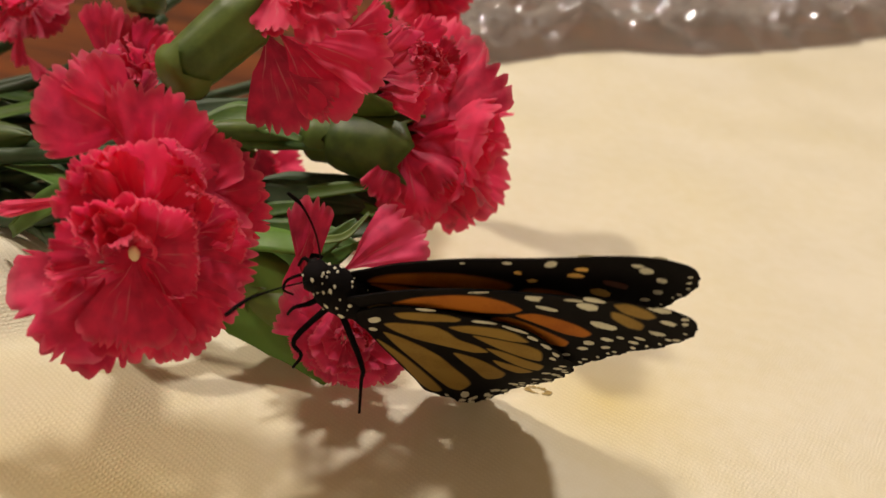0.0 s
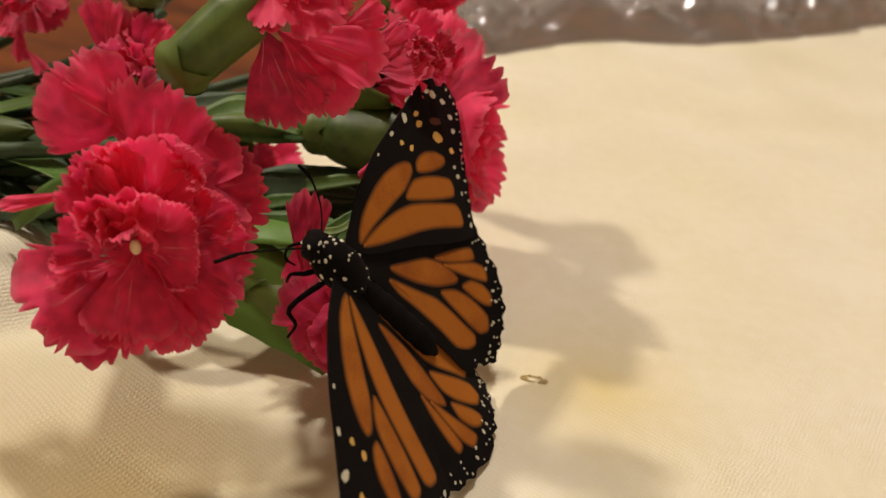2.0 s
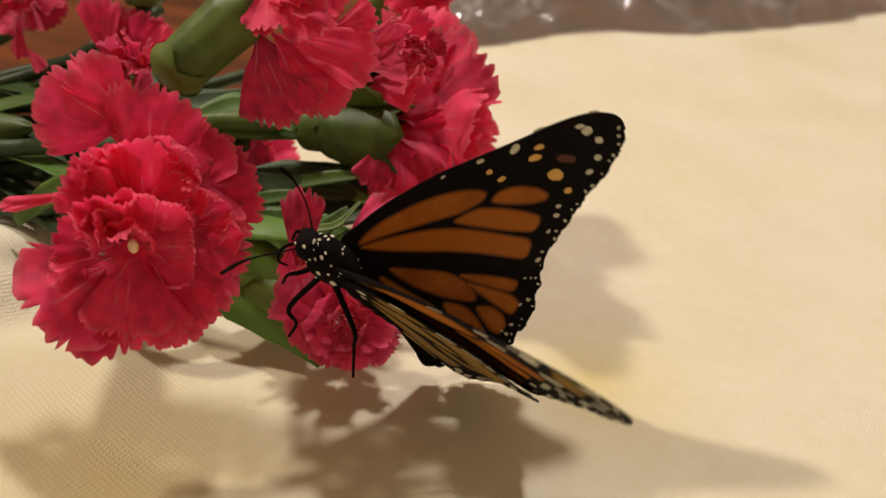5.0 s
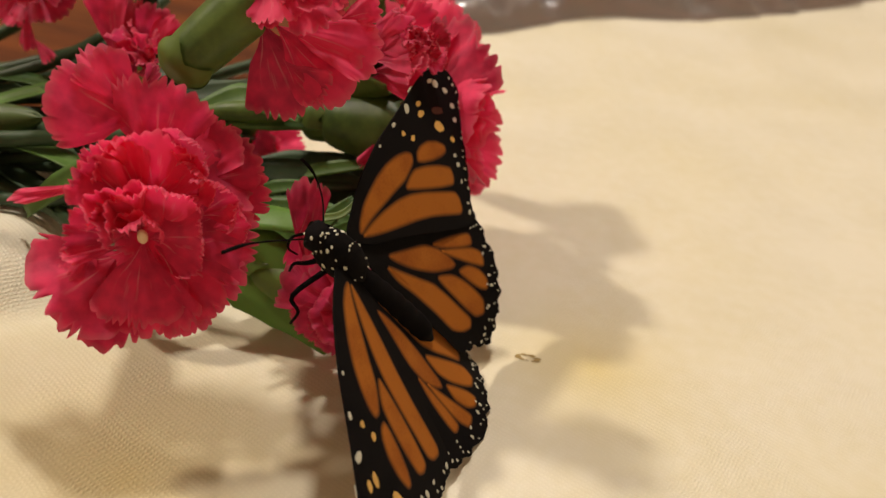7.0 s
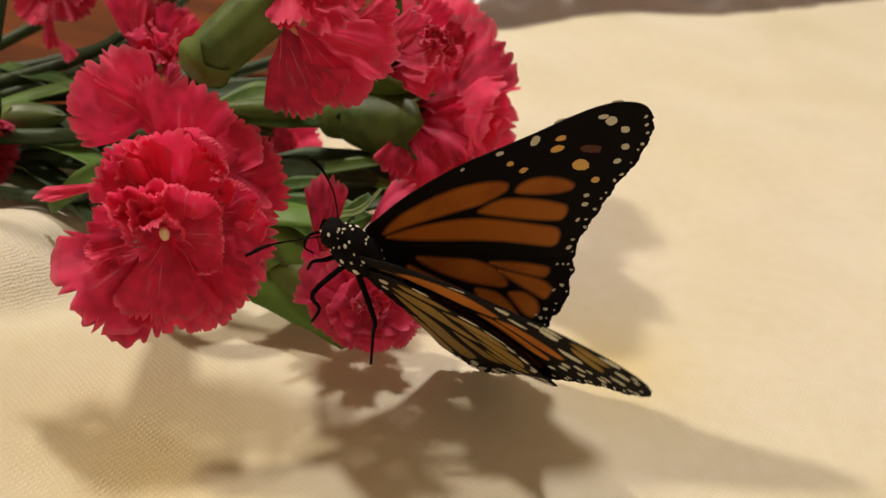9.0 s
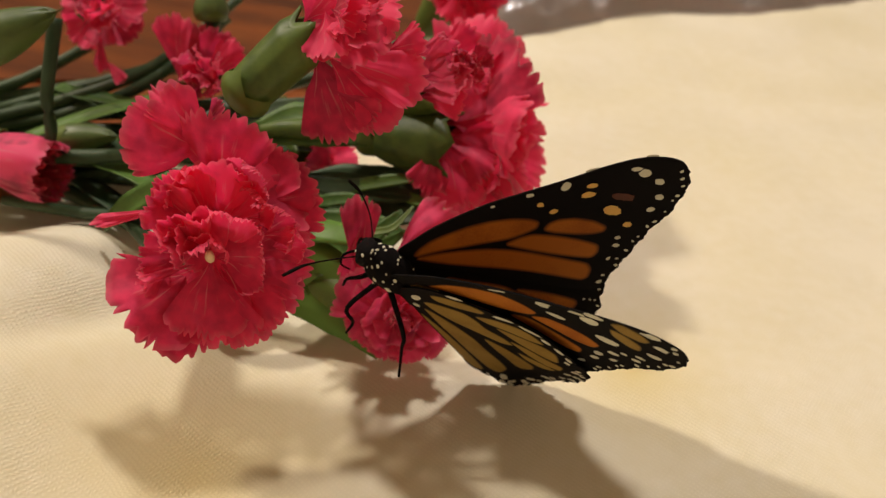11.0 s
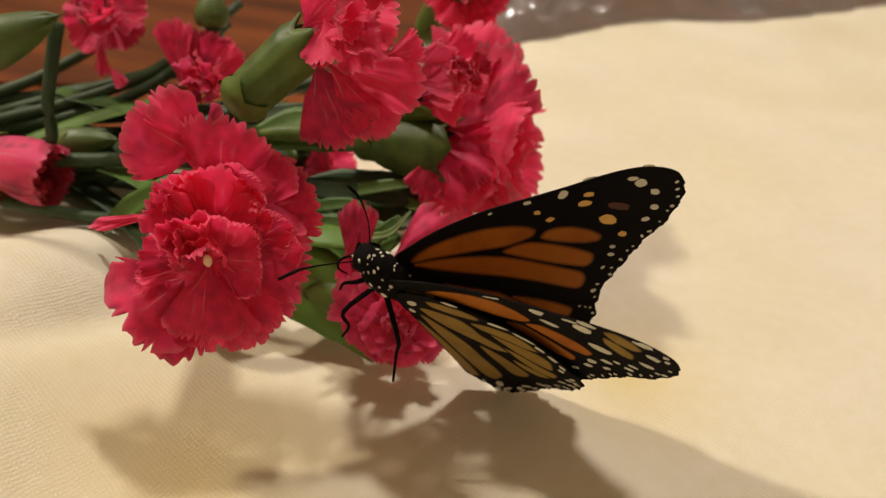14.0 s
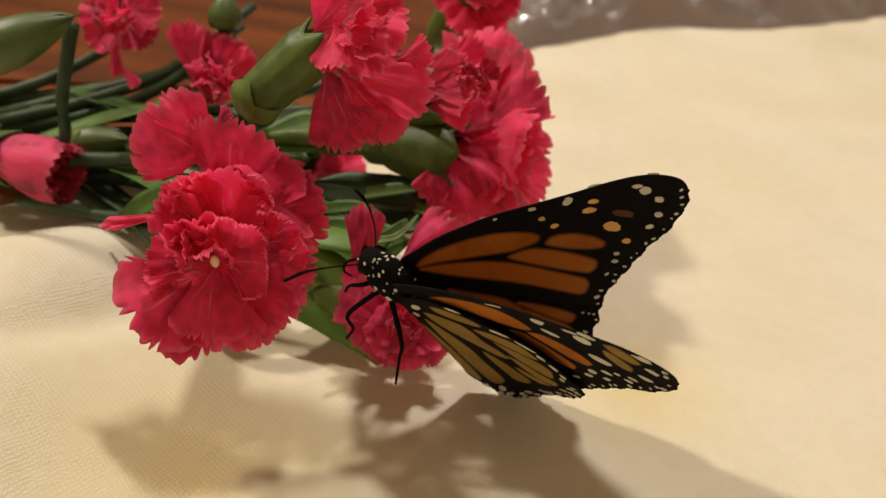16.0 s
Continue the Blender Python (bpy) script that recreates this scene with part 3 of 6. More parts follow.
def bracts(flower, foot, mouth, r, length, count=4):
    """Short pointed scales that clasp the foot of the calyx."""
    foot, mouth = Vector(foot), Vector(mouth)
    whole = (mouth - foot).length
    x, y, n = axes(mouth - foot)
    for i in range(count):
        a = 2 * math.pi * i / count + 0.4
        out = x * math.cos(a) + y * math.sin(a)
        side = n.cross(out)
        verts, faces = [], []
        rows, cols = 14, 9
        for j in range(rows):
            v = j / (rows - 1)
            w = 1.15 if v < 0.45 else 1.15 * (1 - (v - 0.45) / 0.55) ** 1.35
            h = max(0.0, length * (v - 0.06))
            s = min(1.0, h / whole * 7)
            rad = r * (0.34 + 0.71 * math.sin(s * math.pi / 2) ** 0.8) + 0.03 * v ** 3
            for k in range(cols):
                b = (k / (cols - 1) * 2 - 1) * w
                p = foot + n * h + (out * math.cos(b) + side * math.sin(b)) * (rad + 0.012 * (i % 2))
                verts.append(inside(flower, p))
        for j in range(rows - 1):
            for k in range(cols - 1):
                q = j * cols + k
                faces.append((q, q + 1, q + cols + 1, q + cols))
        mesh_object("bract", verts, faces, CALYX, flower)


def leaf(name, points, widths, parent, mat=None, normal=(0, 0, 1), fold=0.25, label=""):
    """A strap leaf along plan points with a creased midrib and real thickness."""
    line = spline([inside(parent, q) for q in points], 6)
    n, verts, faces = len(line), [], []
    up = Vector(normal).normalized()
    for i, q in enumerate(line):
        way = (line[min(i + 1, n - 1)] - line[max(i - 1, 0)]).normalized()
        side = way.cross(up).normalized()
        top = side.cross(way)
        s = i / (n - 1) * (len(widths) - 1)
        k = min(int(s), len(widths) - 2)
        w = (widths[k] + (widths[k + 1] - widths[k]) * (s - k)) * U
        for d, lift in ((-1, fold), (-0.55, fold * 0.35), (0, 0.0), (0.55, fold * 0.35), (1, fold)):
            verts.append(q + side * (d * w) + top * (lift * w))
        for d, lift in ((1, fold), (0.55, fold * 0.35), (0, 0.0), (-0.55, fold * 0.35), (-1, fold)):
            verts.append(q + side * (d * w * 0.98) + top * (lift * w - 0.035 * U * (1 - abs(d) * 0.6)))
    for i in range(n - 1):
        for j in range(10):
            k = (j + 1) % 10
            faces.append((i * 10 + j, i * 10 + k, (i + 1) * 10 + k, (i + 1) * 10 + j))
    faces += [tuple(range(9, -1, -1)), tuple((n - 1) * 10 + j for j in range(10))]
    return mesh_object(name, verts, faces, mat or LEAF, parent, label)


FLOWERS = "carnations of the bouquet"


def front_carnation():
    """The wide open bloom that faces the camera."""
    f = head_of((-4.1, 9.2, 3.0), (0.2, -0.8, 0.55), "wide open crimson carnation with ragged petals, facing outwards")
    fan(f, (-4.48, 9.67, 3.95), (-5.31, 9.13, 4.52), 46, 0.6, -0.08, 0.1, 11)
    fan(f, (-4.52, 9.67, 4.02), (-5.00, 9.53, 4.80), 30, 0.6, 0, 0.1, 12)
    fan(f, (-4.26, 9.39, 3.47), (-4.20, 9.76, 4.59), 44, 0.6, 0.05, 0.15, 13)
    fan(f, (-4.50, 9.67, 4.40), (-4.24, 9.79, 4.72), 20, 0.8, 0.4, 0.3, 14, PETAL_PALE)
    fan(f, (-3.97, 9.62, 3.25), (-3.14, 10.13, 3.58), 42, 0.8, 0, 0.2, 15)
    fan(f, (-3.96, 9.59, 3.19), (-3.60, 10.15, 3.91), 40, 0.8, 0, 0.2, 16)
    fan(f, (-3.85, 9.54, 3.13), (-2.91, 9.88, 3.09), 30, 0.8, 0.05, 0.3, 17)
    fan(f, (-4.14, 9.17, 3.18), (-4.15, 9.17, 4.19), 44, 0.6, 0.12, 0.35, 18, None, curl=0.6)
    fan(f, (-4.13, 9.09, 3.08), (-3.74, 9.34, 3.91), 26, 0.7, 0.12, 0.4, 19, None, curl=0.5)
    fan(f, (-4.23, 9.11, 3.12), (-4.53, 8.92, 3.99), 28, 0.8, 0.12, 0.5, 48, None, curl=0.4)
    fan(f, (-3.97, 8.90, 2.90), (-3.76, 8.85, 3.76), 42, 0.5, 0.2, 0.6, 20, None, curl=0.9)
    fan(f, (-4.05, 8.75, 2.90), (-3.24, 8.84, 3.16), 46, 0.3, 0.16, 0.35, 21, None, curl=1.0)
    fan(f, (-4.16, 8.81, 2.97), (-4.35, 8.53, 3.64), 34, 1.2, 0.3, 1.1, 23, None, curl=0.6)
    fan(f, (-4.17, 8.78, 2.94), (-4.53, 8.35, 3.41), 32, 1.2, 0.3, 1.1, 24, None, curl=0.6)
    fan(f, (-4.13, 8.77, 2.97), (-3.92, 8.59, 3.46), 40, 0.8, 0.35, 0.9, 26, None, curl=1.0)
    fan(f, (-4.13, 8.76, 2.95), (-4.13, 8.46, 3.46), 36, 0.8, 0.35, 0.9, 25, None, curl=1.0)
    fan(f, (-4.26, 8.78, 3.01), (-4.65, 8.46, 3.58), 28, 1.2, 0.25, 1, 27, None, curl=0.4)
    fan(f, (-4.31, 8.76, 2.83), (-4.94, 8.32, 3.14), 26, 1, 0.1, 0.6, 28, None, curl=0.6)
    fan(f, (-4.30, 8.72, 2.76), (-4.86, 8.19, 2.79), 13, 1, 0.05, 0.4, 29)
    fan(f, (-4.30, 9.04, 3.07), (-4.79, 8.71, 3.87), 26, 1.1, 0.2, 0.8, 30, None, curl=0.3)
    fan(f, (-4.34, 9.14, 3.19), (-4.74, 8.92, 4.01), 22, 1.1, 0.15, 0.7, 31, None, curl=0.3)
    fan(f, (-4.40, 8.72, 2.61), (-4.84, 7.78, 2.22), 60, 0.3, -0.05, 0.1, 32, None, teeth=11)
    fan(f, (-4.34, 8.70, 2.52), (-4.38, 7.78, 1.87), 34, 0.3, -0.04, 0.1, 33, None, teeth=7)
    fan(f, (-4.10, 8.76, 2.88), (-3.93, 7.99, 2.13), 38, 0.22, -0.03, 0.15, 34)
    fan(f, (-4.07, 8.77, 2.83), (-3.58, 8.19, 1.92), 24, 0.25, 0, 0.15, 35)
    fan(f, (-4.02, 8.85, 2.75), (-2.98, 8.83, 2.22), 46, 0.25, 0, 0.15, 36)
    fan(f, (-4.02, 8.94, 2.78), (-2.86, 9.31, 2.80), 30, 0.35, 0.05, 0.2, 37)
    fan(f, (-4.03, 8.86, 2.66), (-3.27, 8.48, 1.93), 32, 0.25, 0, 0.15, 38)
    fan(f, (-3.93, 9.46, 3.54), (-3.46, 9.42, 4.02), 44, 0.5, 0.5, 0.4, 39, PETAL_PALE, curl=1.2)
    fan(f, (-3.66, 9.25, 2.98), (-3.11, 9.39, 3.54), 38, 0.5, 0.4, 0.5, 40, None, curl=1.3)
    fan(f, (-3.47, 9.23, 2.86), (-2.87, 9.34, 3.18), 28, 0.6, 0.4, 0.4, 41, None, curl=1.2)
    fan(f, (-4.64, 8.94, 3.47), (-5.57, 8.46, 3.30), 6, 0.2, -0.08, 0.05, 42)
    fan(f, (-4.50, 9.01, 3.32), (-4.96, 8.69, 3.55), 22, 0.9, 0.2, 0.5, 43)
    fan(f, (-4.03, 9.81, 3.80), (-4.40, 9.75, 4.23), 34, 0.7, 0.1, 0.2, 44)
    fan(f, (-4.67, 8.70, 2.69), (-4.83, 8.21, 2.51), 34, 0.5, 0, 0.15, 45)
    fan(f, (-4.29, 8.82, 2.70), (-4.52, 8.23, 2.34), 44, 0.4, 0, 0.2, 49)
    fan(f, (-3.88, 9.33, 3.18), (-3.41, 9.33, 3.73), 38, 0.6, 0.35, 0.5, 47, None, curl=1.0)
    petal_rings(f, (-4.0, 9.35, 3.15), (0.445, -0.747, 0.497), [(7, 0.95, 80, 0.7, 0.5, 0.0)], 4)
    ball("pistil", inside(f, (-4.05, 8.63, 3.00)) / U, (0.07, 0.05, 0.10), PITH, f, label="pale cream stub at the heart", rings=8, sides=10)
    calyx(f, (-4.8, 11.1, 3.05), (-4.25, 9.6, 3.3), 0.33, 0.46)
    tube("stem", [(-4.8, 11.05, 3.05), (-6.2, 12.6, 2.3), (-9.0, 12.9, 0.9), (-14.0, 12.2, 0.6)], [0.17, 0.13, 0.14, 0.16], STEM, f)


def upper_carnation():
    """Seen from its side, out of a thick slanting calyx."""
    f = head_of((-3.3, 11.1, 5.3), (0.3, -0.75, 0.6), "crimson carnation seen from its side above a thick green calyx")
    fan(f, (-3.44, 11.05, 5.10), (-2.78, 10.65, 4.03), 36, 0.45, -0.03, 0.15, 51)
    fan(f, (-3.25, 11.00, 5.10), (-2.21, 10.75, 4.35), 28, 0.5, 0, 0.15, 52)
    fan(f, (-3.21, 11.10, 5.02), (-1.87, 11.00, 4.88), 22, 0.6, 0, 0.2, 53)
    fan(f, (-3.01, 10.68, 4.75), (-2.45, 10.55, 4.33), 30, 0.5, 0.05, 0.2, 54)
    fan(f, (-3.26, 10.95, 5.74), (-2.90, 10.60, 5.26), 46, 0.6, 0.1, 0.35, 55)
    fan(f, (-3.20, 11.00, 5.77), (-2.36, 10.80, 5.37), 38, 0.6, 0.05, 0.35, 56)
    fan(f, (-3.24, 11.10, 5.77), (-2.26, 11.20, 5.82), 40, 0.7, 0.05, 0.35, 57)
    fan(f, (-3.36, 11.20, 5.80), (-3.05, 11.60, 6.26), 50, 0.7, 0.05, 0.3, 58)
    fan(f, (-3.34, 11.20, 5.77), (-3.58, 11.80, 6.24), 50, 0.7, 0.05, 0.3, 59)
    fan(f, (-3.25, 11.15, 5.77), (-2.51, 11.50, 6.14), 42, 0.7, 0.1, 0.4, 60)
    fan(f, (-3.05, 10.80, 5.74), (-2.59, 10.50, 5.76), 48, 0.9, 0.2, 0.9, 61)
    fan(f, (-3.09, 10.80, 5.82), (-2.71, 10.50, 6.14), 48, 0.9, 0.2, 0.9, 62)
    fan(f, (-3.02, 10.85, 5.69), (-2.30, 10.60, 5.77), 40, 0.9, 0.15, 0.8, 63)
    fan(f, (-3.17, 10.90, 5.93), (-2.59, 10.80, 6.25), 46, 0.9, 0.2, 0.8, 64)
    fan(f, (-2.54, 11.40, 5.11), (-1.91, 11.35, 5.40), 30, 0.6, 0.05, 0.25, 65)
    fan(f, (-3.63, 11.10, 5.44), (-3.20, 11.10, 6.12), 34, 0.6, 0.1, 0.3, 66)
    fan(f, (-3.65, 11.10, 5.37), (-2.93, 10.90, 5.73), 34, 0.7, 0.15, 0.4, 67)
    fan(f, (-3.67, 11.10, 5.28), (-3.03, 10.85, 5.29), 34, 0.6, 0.1, 0.3, 68)
    calyx(f, (-4.42, 10.36, 4.36), (-3.50, 11.06, 5.36), 0.335, 0.375, mouth_open=0.90, notch=0.15)
    bracts(f, (-4.42, 10.36, 4.36), (-3.42, 11.12, 5.42), 0.36, 0.52)
    tube("stem", [(-4.42, 10.36, 4.36), (-4.75, 10.75, 3.7), (-6.2, 12.2, 2.3), (-12.0, 12.5, 0.9)], [0.16, 0.12, 0.13, 0.15], STEM, f)


def big_carnation():
    """Seen from behind beside its calyx."""
    f = head_of((-1.75, 13.6, 2.85), (0.15, -0.85, 0.5), "large crimson carnation seen from behind beside its green calyx")
    petal_at(f, (-1.97, 13.91, 2.94), (-1.03, 16.25, 3.79), 0.42, 0.7, 0, 41)
    petal_at(f, (-1.94, 13.79, 2.94), (-0.62, 15.90, 2.99), 0.4, 0.7, 0, 42)
    petal_at(f, (-1.89, 13.63, 2.86), (-0.11, 15.16, 1.95), 0.5, 0.6, 0, 43)
    petal_at(f, (-1.84, 13.40, 2.87), (-0.56, 13.86, 1.64), 0.5, 0.7, 0, 44)
    petal_at(f, (-1.82, 13.19, 2.92), (-1.25, 12.66, 1.90), 0.55, 0.6, 0, 45)
    petal_at(f, (-1.88, 13.14, 2.87), (-2.07, 12.43, 2.24), 0.3, 0.6, 0, 46)
    petal_at(f, (-1.86, 13.65, 3.02), (-0.97, 14.31, 3.20), 0.7, 0.9, 0.1, 47)
    petal_at(f, (-1.81, 13.46, 2.90), (-0.88, 13.42, 2.56), 0.75, 0.8, 0.1, 48)
    petal_at(f, (-1.90, 13.79, 3.06), (-1.29, 14.83, 3.65), 0.6, 0.9, 0.1, 49)
    petal_at(f, (-1.82, 13.31, 2.91), (-1.03, 12.87, 2.24), 0.55, 0.7, 0.1, 50)
    petal_at(f, (-1.81, 13.72, 2.89), (-0.51, 14.91, 2.66), 0.5, 0.9, 0.05, 51)
    petal_at(f, (-1.99, 13.96, 3.02), (-1.63, 15.81, 4.00), 0.4, 0.7, 0, 52)
    petal_rings(f, (-1.6, 14.2, 2.7), (0.85, 0.4, 0.0), [(7, 1.7, 66, 0.6, 0.7, 0.05), (6, 1.35, 40, 0.6, 0.9, 0.1)], 7)
    calyx(f, (-3.25, 13.5, 2.66), (-1.74, 13.45, 2.70), 0.42, 0.64, mouth_open=0.96, notch=0.16)
    bracts(f, (-3.55, 13.5, 2.62), (-1.80, 13.5, 2.75), 0.36, 0.8)
    tube("stem", [(-3.15, 13.55, 2.65), (-4.45, 13.3, 2.6), (-5.3, 13.3, 2.4), (-8.0, 13.6, 1.4), (-13.0, 13.0, 0.8)], [0.22, 0.20, 0.13, 0.13, 0.15], CALYX, f)


def half_open_carnation():
    f = head_of((-2.1, 13.4, 3.8), (0.2, -0.8, 0.55), "half-open crimson carnation with tightly packed petals")
    fan(f, (-2.42, 13.40, 3.57), (-1.50, 13.00, 3.89), 26, 0.2, 0.1, 0.1, 71)
    fan(f, (-2.41, 13.40, 3.67), (-1.35, 12.95, 4.21), 24, 0.25, 0.12, 0.2, 72, PETAL_PALE, curl=0.6)
    fan(f, (-2.46, 13.40, 3.84), (-1.42, 12.95, 4.47), 24, 0.25, 0.15, 0.3, 73, PETAL_PALE, curl=1.0)
    fan(f, (-2.53, 13.45, 4.00), (-1.55, 13.10, 4.66), 24, 0.3, 0.15, 0.4, 74, PETAL_PALE, curl=1.0)
    fan(f, (-2.61, 13.50, 4.22), (-1.82, 13.30, 4.69), 18, 0.25, 0.1, 0.2, 75, PETAL_PALE)
    fan(f, (-2.25, 13.50, 4.13), (-1.44, 13.50, 4.70), 28, 0.5, 0.1, 0.5, 76)
    fan(f, (-1.77, 13.20, 4.35), (-1.91, 12.95, 4.58), 42, 0.7, 0.25, 0.9, 77, PETAL_PALE, curl=1.2)
    fan(f, (-1.71, 13.20, 4.41), (-1.70, 13.00, 4.74), 42, 0.7, 0.25, 0.9, 78, None, curl=1.2)
    fan(f, (-1.64, 13.20, 4.39), (-1.48, 13.00, 4.70), 42, 0.7, 0.25, 0.9, 79, PETAL_PALE, curl=1.2)
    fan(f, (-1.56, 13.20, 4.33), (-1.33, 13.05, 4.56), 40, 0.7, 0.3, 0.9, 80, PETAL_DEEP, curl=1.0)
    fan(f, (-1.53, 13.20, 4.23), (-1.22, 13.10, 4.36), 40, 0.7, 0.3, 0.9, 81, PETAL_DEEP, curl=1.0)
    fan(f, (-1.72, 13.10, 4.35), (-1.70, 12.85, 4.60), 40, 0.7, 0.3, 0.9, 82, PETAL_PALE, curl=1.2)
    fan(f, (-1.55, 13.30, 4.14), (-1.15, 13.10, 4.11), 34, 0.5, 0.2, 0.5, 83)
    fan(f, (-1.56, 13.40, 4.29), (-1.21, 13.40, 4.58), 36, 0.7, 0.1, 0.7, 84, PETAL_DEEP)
    calyx(f, (-3.0, 13.9, 3.0), (-2.15, 13.5, 3.75), 0.30, 0.40)
    tube("stem", [(-3.0, 13.9, 3.0), (-4.5, 14.2, 2.4), (-7.5, 14.2, 1.6), (-12.5, 13.6, 0.9)], [0.15, 0.12, 0.13, 0.15], STEM, f)


def low_carnation():
    f = head_of((-2.1, 10.2, 1.6), (0.3, -0.75, 0.6), "half-open crimson carnation lying on the cloth under the butterfly")
    fan(f, (-2.54, 10.50, 1.60), (-2.60, 10.85, 2.94), 15, 0.15, 0, 0.05, 91, None, teeth=6)
    fan(f, (-2.58, 10.72, 2.58), (-2.57, 10.48, 1.55), 22, 0.15, 0, 0.05, 90, None, teeth=8)
    fan(f, (-2.16, 11.00, 1.80), (-1.26, 11.90, 2.36), 27, 0.2, 0.05, 0.08, 92, PETAL_PALE)
    fan(f, (-2.13, 11.10, 1.79), (-1.60, 12.00, 2.26), 17, 0.25, 0.05, 0.1, 93, PETAL_PALE)
    fan(f, (-1.98, 10.50, 0.91), (-2.53, 10.15, 1.88), 38, 0.12, -0.06, 0.05, 94, PETAL_PALE, teeth=18)
    fan(f, (-1.94, 10.45, 0.99), (-2.56, 10.10, 1.28), 36, 0.12, -0.08, 0.05, 95, PETAL_PALE, teeth=18)
    fan(f, (-1.97, 10.45, 1.01), (-2.28, 10.02, 0.76), 40, 0.12, -0.08, 0.06, 96, PETAL_PALE, teeth=18)
    fan(f, (-1.90, 10.40, 1.10), (-1.78, 9.95, 0.65), 36, 0.12, -0.05, 0.06, 97, PETAL_PALE, teeth=18)
    fan(f, (-1.87, 10.40, 1.11), (-1.32, 9.98, 0.81), 34, 0.15, -0.04, 0.08, 98, PETAL_PALE, teeth=16)
    fan(f, (-1.87, 10.45, 1.09), (-0.98, 10.20, 1.00), 30, 0.2, 0, 0.1, 99, PETAL_PALE, teeth=14)
    fan(f, (-1.87, 10.45, 1.13), (-0.99, 10.35, 1.33), 32, 0.25, 0.05, 0.12, 100, PETAL_PALE)
    fan(f, (-1.90, 10.50, 1.13), (-1.23, 10.40, 1.67), 34, 0.25, 0.05, 0.12, 114, PETAL_PALE)
    fan(f, (-1.95, 10.50, 1.12), (-1.65, 10.40, 1.93), 42, 0.25, 0.05, 0.12, 101, PETAL_PALE)
    fan(f, (-1.98, 10.50, 1.07), (-2.11, 10.30, 1.99), 38, 0.2, 0, 0.1, 115, PETAL_PALE, teeth=14)
    fan(f, (-1.95, 10.30, 1.18), (-2.18, 10.00, 1.63), 44, 0.15, 0.05, 0.1, 102, PETAL_PALE, teeth=16)
    fan(f, (-1.91, 10.28, 1.18), (-1.97, 9.94, 1.10), 46, 0.15, 0.05, 0.12, 110, PETAL_PALE, teeth=18)
    fan(f, (-1.88, 10.28, 1.19), (-1.47, 9.93, 1.20), 42, 0.18, 0.06, 0.12, 111, PETAL_PALE, teeth=18)
    fan(f, (-1.85, 10.20, 1.33), (-1.94, 9.98, 1.63), 36, 0.6, 0.3, 0.7, 103, PETAL_PALE, curl=0.6)
    fan(f, (-1.84, 10.20, 1.34), (-1.81, 9.98, 1.72), 36, 0.6, 0.3, 0.7, 104, PETAL_PALE, curl=0.6)
    fan(f, (-1.82, 10.20, 1.34), (-1.64, 9.98, 1.72), 36, 0.6, 0.3, 0.7, 105, PETAL_PALE, curl=0.6)
    fan(f, (-1.82, 10.20, 1.32), (-1.48, 10.00, 1.62), 36, 0.6, 0.3, 0.7, 106, PETAL_PALE, curl=0.6)
    fan(f, (-1.82, 10.15, 1.33), (-1.64, 9.94, 1.44), 36, 0.6, 0.3, 0.7, 108, PETAL_PALE, curl=0.6)
    fan(f, (-1.83, 10.10, 1.39), (-1.72, 9.92, 1.62), 38, 0.6, 0.3, 0.7, 109, PETAL_PALE, curl=0.6)
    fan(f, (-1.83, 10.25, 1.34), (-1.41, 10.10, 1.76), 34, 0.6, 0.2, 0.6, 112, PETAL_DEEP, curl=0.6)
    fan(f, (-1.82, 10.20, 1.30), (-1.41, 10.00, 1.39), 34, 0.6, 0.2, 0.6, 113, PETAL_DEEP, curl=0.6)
    petal_rings(f, (-1.81, 10.55, 1.06), (0.3, -0.75, 0.6), [(6, 0.5, 74, 0.7, 0.4, 0.1)], 17, [PETAL_PALE])
    # upturned filler ring, added to round off the shadow this bloom casts
    petal_rings(f, (-1.80, 10.50, 1.10), (0.1, -0.35, 0.93), [(9, 0.60, 84, 0.85, 0.3, 0.0)], 19, [PETAL_PALE])
    calyx(f, (-3.7, 11.0, 1.1), (-2.45, 10.75, 1.05), 0.30, 0.38)
    bracts(f, (-3.7, 11.0, 1.1), (-2.45, 10.75, 1.05), 0.34, 0.6)
    tube("stem", [(-3.7, 11.0, 1.1), (-4.2, 10.4, 1.3), (-4.9, 10.05, 1.4), (-5.7, 10.2, 1.45), (-7.0, 11.4, 1.2), (-9.5, 12.8, 0.7)], [0.18, 0.16, 0.16, 0.15, 0.14, 0.14], STEM, f)
    f.location += Vector((-0.03, 0.12, -0.10)) * U


